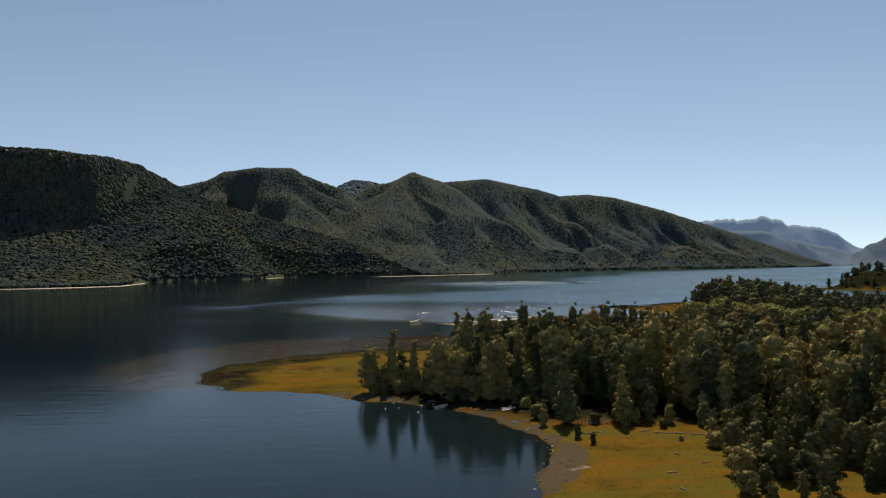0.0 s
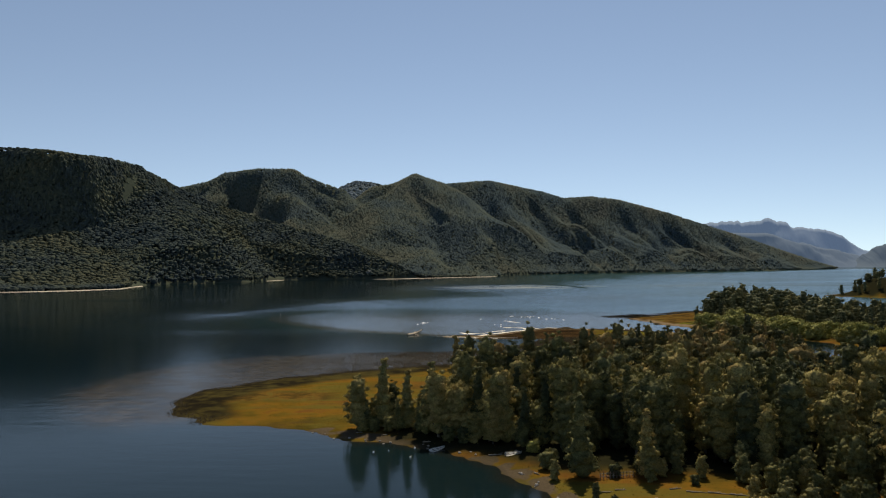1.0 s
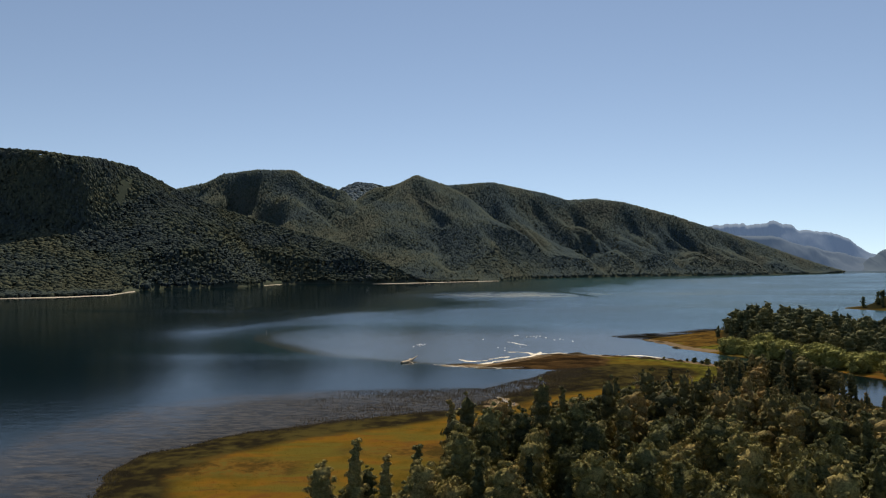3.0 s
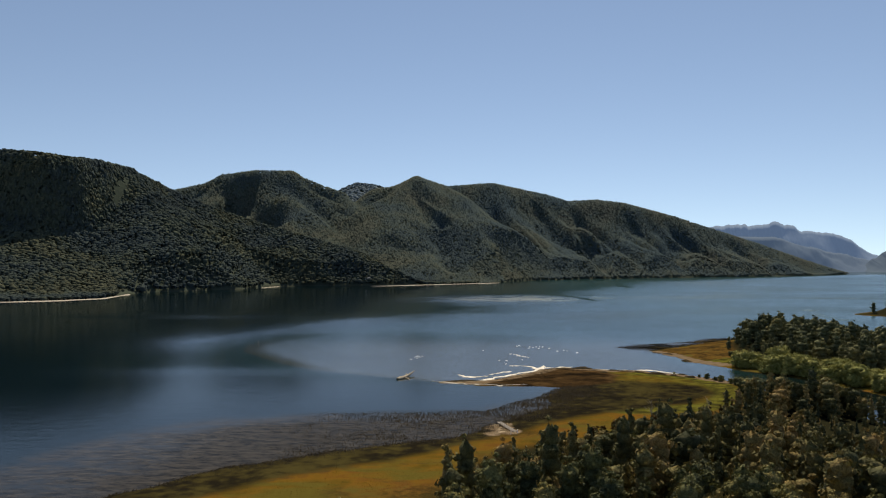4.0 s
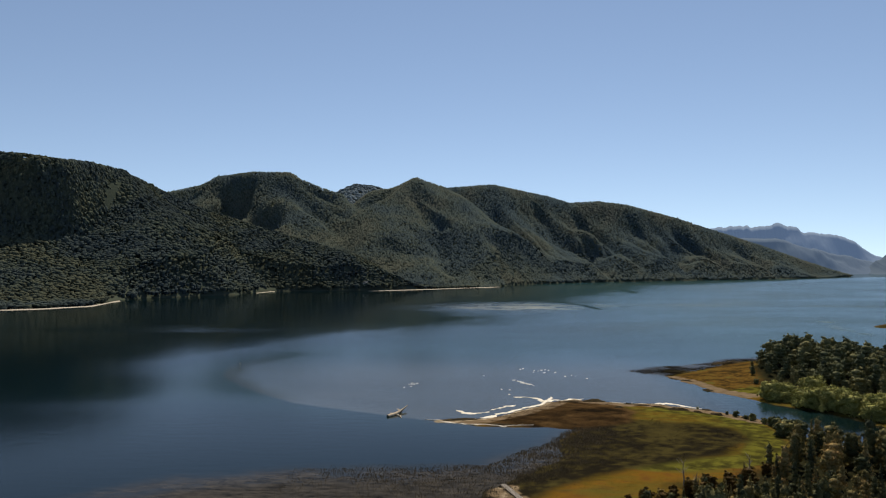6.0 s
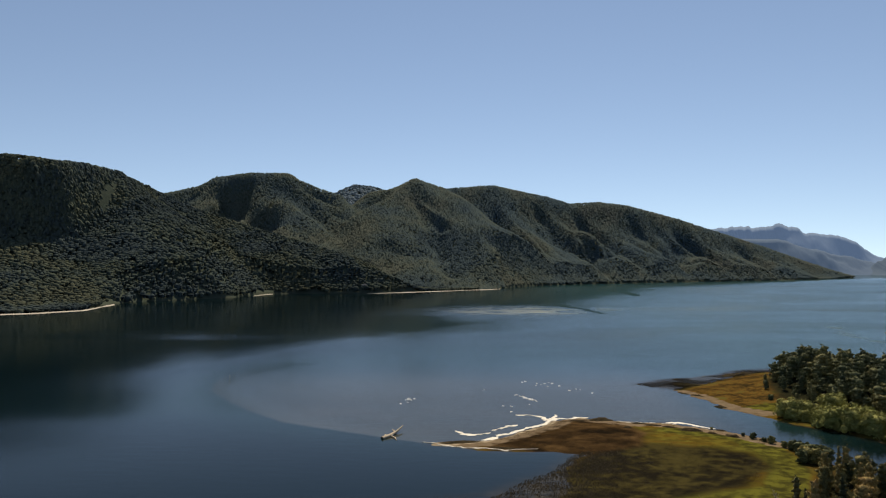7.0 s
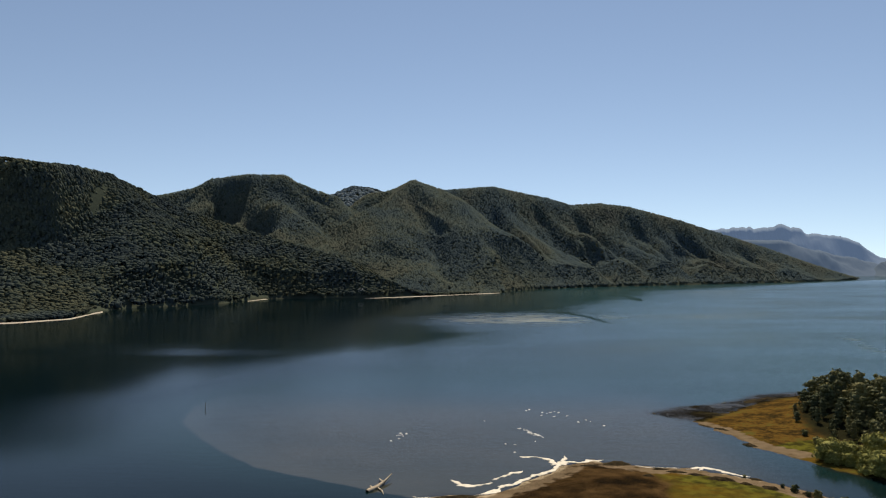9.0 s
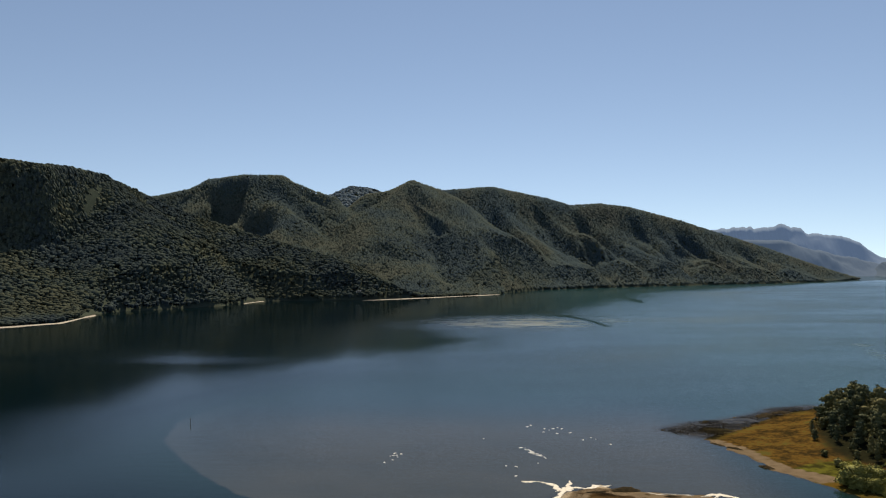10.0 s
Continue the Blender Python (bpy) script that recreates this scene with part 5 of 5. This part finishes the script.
# ---------------------------------------------------------------- dead trees, logs, driftwood
def dead_tree(x, y, tall, seed):
    rng = np.random.default_rng(seed)
    root = tagged(new("dead_tree"), "bare dead tree with grey limbs at the marsh edge", "tree", "dead trees")
    root.matrix_basis = pose(x, y, height_at(x, y)[0])
    line = [(0, 0, -0.3), (0.15, 0.1, tall * 0.35), (-0.1, 0.2, tall * 0.7), (0.2, 0.1, tall)]
    part_mesh("trunk", quick_mesh("trunk", *tube(line, [0.22, 0.17, 0.11, 0.03], 6), DRY_WOOD, True), root)
    for k in range(9):
        z = tall * rng.uniform(0.35, 0.9)
        a, reach = rng.uniform(0, 6.28), tall * rng.uniform(0.16, 0.32)
        p = np.array([0.02, 0.15, z])
        q = p + reach * 0.5 * np.array([math.cos(a), math.sin(a), 0.5])
        r = q + reach * 0.6 * np.array([math.cos(a + 0.4), math.sin(a + 0.4), 1.1])
        s = q + reach * 0.5 * np.array([math.cos(a - 0.7), math.sin(a - 0.7), 0.7])
        part_mesh("limb", quick_mesh("limb", *join([tube([p, q, r], [0.08, 0.05, 0.015], 4), tube([q, s], [0.04, 0.012], 4)]), DRY_WOOD, True), root)


dead_tree(56.3, 338.2, 7.5, 1)
dead_tree(59.2, 335.5, 5.0, 2)
dead_tree(78.0, 348.0, 6.5, 3)


def log(x, y, length, turn, radius, seed, label, group, stubs=2, name="fallen_log"):
    rng = np.random.default_rng(seed)
    h = length / 2
    pieces = [tube([(-h, 0, radius), (-h * 0.3, 0.08 * length * rng.uniform(-1, 1), radius * 1.05), (h * 0.4, 0.05 * length * rng.uniform(-1, 1), radius * 0.9), (h, 0, radius * 0.8)],
                   [radius, radius * 0.95, radius * 0.75, radius * 0.35], 7)]
    for k in range(stubs):
        at = rng.uniform(-0.4, 0.8) * h
        side = rng.choice([-1, 1])
        pieces.append(tube([(at, 0, radius), (at + 0.12 * length, side * 0.12 * length, radius * 1.6), (at + 0.24 * length, side * 0.2 * length, radius * 2.4)], [radius * 0.5, radius * 0.35, radius * 0.08], 5))
    ob = new(name, quick_mesh(name, *join(pieces), DRY_WOOD, True))
    ob.matrix_basis = pose(x, y, max(height_at(x, y)[0], -0.05) - 0.04, 0, 0, turn)
    return tagged(ob, label, "log", group)


for k, (x, y, length, turn) in enumerate([(36.5, 150.6, 3.2, -12), (40, 149.6, 3.6, -18), (43, 148.6, 3.0, -20), (30.4, 113.1, 1.2, -60), (33.5, 152.5, 2.2, 15), (24, 152, 2.0, 10), (38, 128, 1.6, 30), (21, 151, 2.4, 4),
                                          (29, 147, 1.4, 60), (35, 134, 1.3, -40), (31, 122, 1.8, 10)]):
    log(x, y, length, turn, 0.13, 400 + k, "weathered pale log lying in the dry meadow", "meadow logs", 1)
for k, (x, y, length, turn) in enumerate([(-4, 190, 1.8, -30), (2.3, 188.5, 2.0, 50), (-28.4, 196.5, 1.6, 10), (-12, 188, 1.8, 12), (-22, 194, 1.3, 30), (3.0, 176.6, 3.0, 12), (10.5, 163, 1.5, -50)]):
    log(x, y, length, turn, 0.15, 420 + k, "bleached log washed up on the shore", "shore logs", 2)


def driftwood():
    root = tagged(new("driftwood"), "bleached forked tree stranded on the edge of the silt fan", "driftwood")
    root.matrix_basis = pose(-36.5, 442, -0.05)
    part_mesh("trunk", quick_mesh("trunk", *tube([(-3.5, -4.0, 0.2), (-0.5, 0.2, 0.6), (1.6, 6.0, 1.1), (3.2, 12.0, 1.9)], [0.75, 0.65, 0.45, 0.12], 7), PALE_WOOD, True), root)
    for line in ([(-0.5, 0.2, 0.3), (1.6, -3.4, 0.3), (2.6, -7.0, 0.1)], [(1.2, 5.0, 0.5), (-0.6, 8.0, 0.8), (-1.2, 10.2, 0.6)], [(-1.8, -1.6, 0.25), (-3.0, 1.2, 0.5), (-3.4, 2.6, 0.3)]):
        part_mesh("limb", quick_mesh("limb", *tube(line, [0.42, 0.3, 0.1], 6), PALE_WOOD, True), root)


driftwood()


# ---------------------------------------------------------------- stones
def stone(x, y, size, seed):
    rng = np.random.default_rng(seed)
    v, f = blob((0, 0, 0), (size, size * 0.6), rng, 4, 7)
    v[:, 1] *= rng.uniform(0.6, 1.0)
    ob = new("stone", quick_mesh("stone", v, f, STONE, True))
    ob.matrix_basis = pose(x, y, max(height_at(x, y)[0], -0.1) + size * 0.15, 0, 0, rng.uniform(0, 360))
    return tagged(ob, "grey weathered stone on the lake shore", "stone", "shore stones")


rng = np.random.default_rng(81)
shore_line = [(-40, 198.5), (-30, 192.5), (-14, 185.5), (-5, 181), (2, 174), (9, 160), (12.5, 145), (11, 130), (8, 115)]
for k in range(46):
    s = rng.uniform(0, len(shore_line) - 1)
    stone(np.interp(s, range(len(shore_line)), [p[0] for p in shore_line]) + rng.normal(0, 0.8), np.interp(s, range(len(shore_line)), [p[1] for p in shore_line]) + rng.normal(0, 0.8), rng.uniform(0.12, 0.42), 500 + k)


# ---------------------------------------------------------------- boats
WHITE_PAINT = material("white_paint", paint_look((0.88, 0.87, 0.85)))
GREY_PAINT = material("grey_paint", paint_look((0.25, 0.26, 0.27)))
PLANK = material("weathered_plank", dry_wood_look)


def hull_sections(length, beam, depth):
    rows = []
    for k in range(9):
        u = k / 8
        wide = beam / 2 * (math.sin(math.pi * min(1, 0.30 + 0.72 * (1 - u))) ** 0.8 if u > 0 else 0.86)
        wide = beam / 2 * (1 - u ** 2.6) * (0.86 + 0.14 * math.sin(math.pi * min(u * 2, 1))) + 0.02
        sheer = depth * (1 + 0.25 * u * u)
        keel = depth * 0.55 * u ** 4
        rows.append((length * (u - 0.5), wide, keel, sheer))
    return rows


def rowing_boat(x, y, z, turn, length, label, with_console=False):
    root = tagged(new("rowing_boat"), label, "boat")
    root.matrix_basis = pose(x, y, z, 3, 0, turn)
    rows = hull_sections(length, length * 0.36, length * 0.12)
    bm = bmesh.new()
    rings = []
    for px, wide, keel, sheer in rows:
        rings.append([bm.verts.new((px, s * wide * w, keel + (sheer - keel) * h)) for s, w, h in
                      ((-1, 1, 1), (-1, 0.88, 0.45), (-1, 0.55, 0.08), (1, 0.0, 0), (1, 0.55, 0.08), (1, 0.88, 0.45), (1, 1, 1))])
    for a, b in zip(rings, rings[1:]):
        for i in range(6):
            bm.faces.new((a[i], a[i + 1], b[i + 1], b[i]))
    bm.faces.new(rings[0])
    bmesh.ops.solidify(bm, geom=bm.faces[:], thickness=0.04)
    part("hull", bm, WHITE_PAINT, root)
    for side in (-1, 1):
        line = [(px, side * wide, sheer + 0.02) for px, wide, keel, sheer in rows]
        part_mesh("gunwale", quick_mesh("gunwale", *tube(line, [0.045] * len(line), 5), GREY_PAINT, True), root, "grey rubbing rail")
    for at in (-0.28, 0.02, 0.26):
        bm = bmesh.new()
        bmesh.ops.create_cube(bm, size=1, matrix=Matrix.LocRotScale((at * length, 0, length * 0.085), None, (0.26, length * 0.3, 0.04)))
        bmesh.ops.bevel(bm, geom=bm.edges[:], offset=0.01, segments=1, affect="EDGES")
        part("seat", bm, PLANK, root, "bare plank seat")
    if with_console:
        bm = bmesh.new()
        bmesh.ops.create_cube(bm, size=1, matrix=Matrix.LocRotScale((-length * 0.5 - 0.12, 0, length * 0.14), Euler((0, 0.2, 0)), (0.24, 0.3, 0.75)))
        bmesh.ops.bevel(bm, geom=bm.edges[:], offset=0.06, segments=2, affect="EDGES")
        part("outboard_motor", bm, GREY_PAINT, root, "dark grey outboard motor")
        part_mesh("windscreen", quick_mesh("windscreen", *tube([(0.5, -0.5, 0.5), (0.62, -0.3, 0.95), (0.62, 0.3, 0.95), (0.5, 0.5, 0.5)], [0.05] * 4, 5), GREY_PAINT, True), root, "grey windscreen frame")
    return root


rowing_boat(-9.2, 182.5, -0.12, 52, 4.3, "white rowing boat moored in the shallows under trees")
rowing_boat(6.8, 176.6, 0.5, 30, 3.8, "white motor boat pulled up on the shore", True)


def buoy(x, y, size):
    root = tagged(new("mooring_buoy"), "small white mooring buoy floating in the bay", "buoy", "mooring buoys")
    root.matrix_basis = pose(x, y, 0.02)
    part_mesh("float", quick_mesh("float", *blob((0, 0, 0.08), (size, size), np.random.default_rng(4), 6, 10), WHITE_PAINT, True), root)
    part_mesh("eye", quick_mesh("eye", *tube([(-0.05, 0, 0.08 + size * 0.9), (-0.05, 0, 0.2 + size), (0.05, 0, 0.2 + size), (0.05, 0, 0.08 + size * 0.9)], [0.02] * 4, 5), GREY_PAINT, True), root, "grey metal ring")


for x, y, size in ((-22.8, 180.1, 0.2), (-19.7, 181.2, 0.17), (-14.5, 175.7, 0.24), (-14.3, 183.6, 0.2)):
    buoy(x, y, size)


# ---------------------------------------------------------------- landing place on the marsh edge
def boardwalk():
    root = tagged(new("boardwalk"), "grey weathered plank walk over the sandy landing", "boardwalk")
    a, b = Vector((5.6, 340.0)), Vector((10.6, 325.0))
    along = (b - a).normalized()
    base = height_at(8, 332)[0] + 0.25
    turn = math.degrees(math.atan2(along.y, along.x))
    count = 40
    bm = bmesh.new()
    bmesh.ops.create_cube(bm, size=1, matrix=Matrix.Diagonal((0.3, 1.7, 0.05, 1)))
    bmesh.ops.bevel(bm, geom=bm.edges[:], offset=0.012, segments=1, affect="EDGES")
    me = bpy.data.meshes.new("plank")
    bm.to_mesh(me)
    bm.free()
    me.materials.append(PLANK)
    for k in range(count):
        p = a + (b - a) * (k + 0.5) / count
        ob = part_mesh("plank", me, root)
        ob.matrix_basis = pose(p.x, p.y, base + 0.1 + 0.01 * math.sin(k * 2.7), 0, 0, turn + 2 * math.sin(k * 1.9))
    for side in (-0.6, 0.6):
        n = Vector((-along.y, along.x)) * side
        part_mesh("beam", quick_mesh("beam", *tube([(a.x + n.x, a.y + n.y, base), (b.x + n.x, b.y + n.y, base)], [0.09, 0.09], 6), BARK, True), root)
    for k in range(5):
        p = a + (b - a) * k / 4
        for side in (-0.75, 0.75):
            n = Vector((-along.y, along.x)) * side
            part_mesh("post", quick_mesh("post", *tube([(p.x + n.x, p.y + n.y, base - 0.9), (p.x + n.x, p.y + n.y, base + 0.35)], [0.09, 0.08], 7), BARK, True), root)


boardwalk()
for x, y in ((9.0, 321.8), (11.2, 324.2)):
    root = tagged(new("marker_post"), "short white post beside the sandy landing", "post", "landing posts")
    root.matrix_basis = pose(x, y, height_at(x, y)[0])
    part_mesh("shaft", quick_mesh("shaft", *tube([(0, 0, -0.3), (0, 0, 1.0)], [0.12, 0.1], 8), WHITE_PAINT, True), root)
    part_mesh("cap", quick_mesh("cap", *blob((0, 0, 1.02), (0.14, 0.08), np.random.default_rng(3), 4, 8), WHITE_PAINT, True), root)

root = tagged(new("channel_stake"), "dark wooden stake standing in the lake", "stake")
root.matrix_basis = pose(-150.5, 583.5, 0)
part_mesh("pole", quick_mesh("pole", *tube([(0, 0, -3), (0.1, 0, 1.4), (0.05, 0.05, 3.4)], [0.16, 0.14, 0.1], 7), BARK, True), root)
part_mesh("crosspiece", quick_mesh("crosspiece", *tube([(-0.5, 0, 2.6), (0.6, 0, 2.7)], [0.08, 0.08], 6), BARK, True), root)


def fence(a, b, count):
    root = tagged(new("fence"), "short weathered paling fence between the meadow trees", "fence")
    base = height_at((a[0] + b[0]) / 2, (a[1] + b[1]) / 2)[0]
    for k in range(count):
        x, y = a[0] + (b[0] - a[0]) * k / (count - 1), a[1] + (b[1] - a[1]) * k / (count - 1)
        tall = 1.25 + 0.12 * math.sin(2.3 * k)
        part_mesh("post", quick_mesh("post", *tube([(x, y, base - 0.4), (x + 0.02 * math.sin(k), y, base + tall)], [0.08, 0.06], 6), DRY_WOOD, True), root)
    for z in (0.45, 0.95):
        part_mesh("rail", quick_mesh("rail", *tube([(*a, base + z), (*b, base + z + 0.03)], [0.05, 0.045], 5), DRY_WOOD, True), root)


fence((21.6, 158.6), (27.8, 160.0), 11)


# ---------------------------------------------------------------- hut in the wood and house on the far shore
def gable_house(name, x, y, turn, long, wide, eave, ridge, wall_mat, roof_mat, label, category, windows):
    root = tagged(new(name), label, category)
    root.matrix_basis = pose(x, y, height_at(x, y)[0] - 0.1, 0, 0, turn)
    l, w = long / 2, wide / 2
    bm = bmesh.new()
    pts = [(-l, -w), (l, -w), (l, w), (-l, w)]
    low = [bm.verts.new((a, b, -0.6)) for a, b in pts]
    top = [bm.verts.new((a, b, eave)) for a, b in pts]
    tip = [bm.verts.new((-l, 0, ridge)), bm.verts.new((l, 0, ridge))]
    for i in range(4):
        j = (i + 1) % 4
        if i == 1:
            bm.faces.new((low[1], low[2], top[2], tip[1], top[1]))
        elif i == 3:
            bm.faces.new((low[3], low[0], top[0], tip[0], top[3]))
        else:
            bm.faces.new((low[i], low[j], top[j], top[i]))
    bmesh.ops.solidify(bm, geom=bm.faces[:], thickness=0.12)
    part("wall", bm, wall_mat, root)
    for side in (-1, 1):
        bm = bmesh.new()
        over = 0.4
        slope = (ridge - eave) / w
        quad = [(-l - over, side * (w + over), eave - slope * over + 0.06), (l + over, side * (w + over), eave - slope * over + 0.06), (l + over, 0, ridge + 0.06), (-l - over, 0, ridge + 0.06)]
        bm.faces.new([bm.verts.new(q) for q in quad])
        bmesh.ops.solidify(bm, geom=bm.faces[:], thickness=0.1)
        part("roof", bm, roof_mat, root)
    bm = bmesh.new()
    bmesh.ops.create_cube(bm, size=1, matrix=Matrix.LocRotScale((0, -w - 0.02, 0.9), None, (0.9, 0.08, 1.95)))
    part("door", bm, PLANK, root, "plank door")
    for wx_ in windows:
        bm = bmesh.new()
        bmesh.ops.create_cube(bm, size=1, matrix=Matrix.LocRotScale((wx_, -w - 0.02, 1.35), None, (0.9, 0.07, 0.8)))
        frame_ob = part("window", bm, WHITE_PAINT, root)
        bm = bmesh.new()
        bmesh.ops.create_cube(bm, size=1, matrix=Matrix.LocRotScale((wx_, -w - 0.045, 1.35), None, (0.74, 0.05, 0.64)))
        part("pane", bm, GREY_PAINT, frame_ob)


gable_house("hut", 8.2, 194.5, 14, 3.6, 3.0, 2.1, 3.2, BARK, BARK, "small weathered plank hut under the trees", "hut", (1.15,))
gable_house("house", -276, 1893, -12, 10, 7, 3.4, 6.2, WHITE_PAINT, GREY_PAINT, "small white house with a grey roof by the lake", "house", (-3, 3))
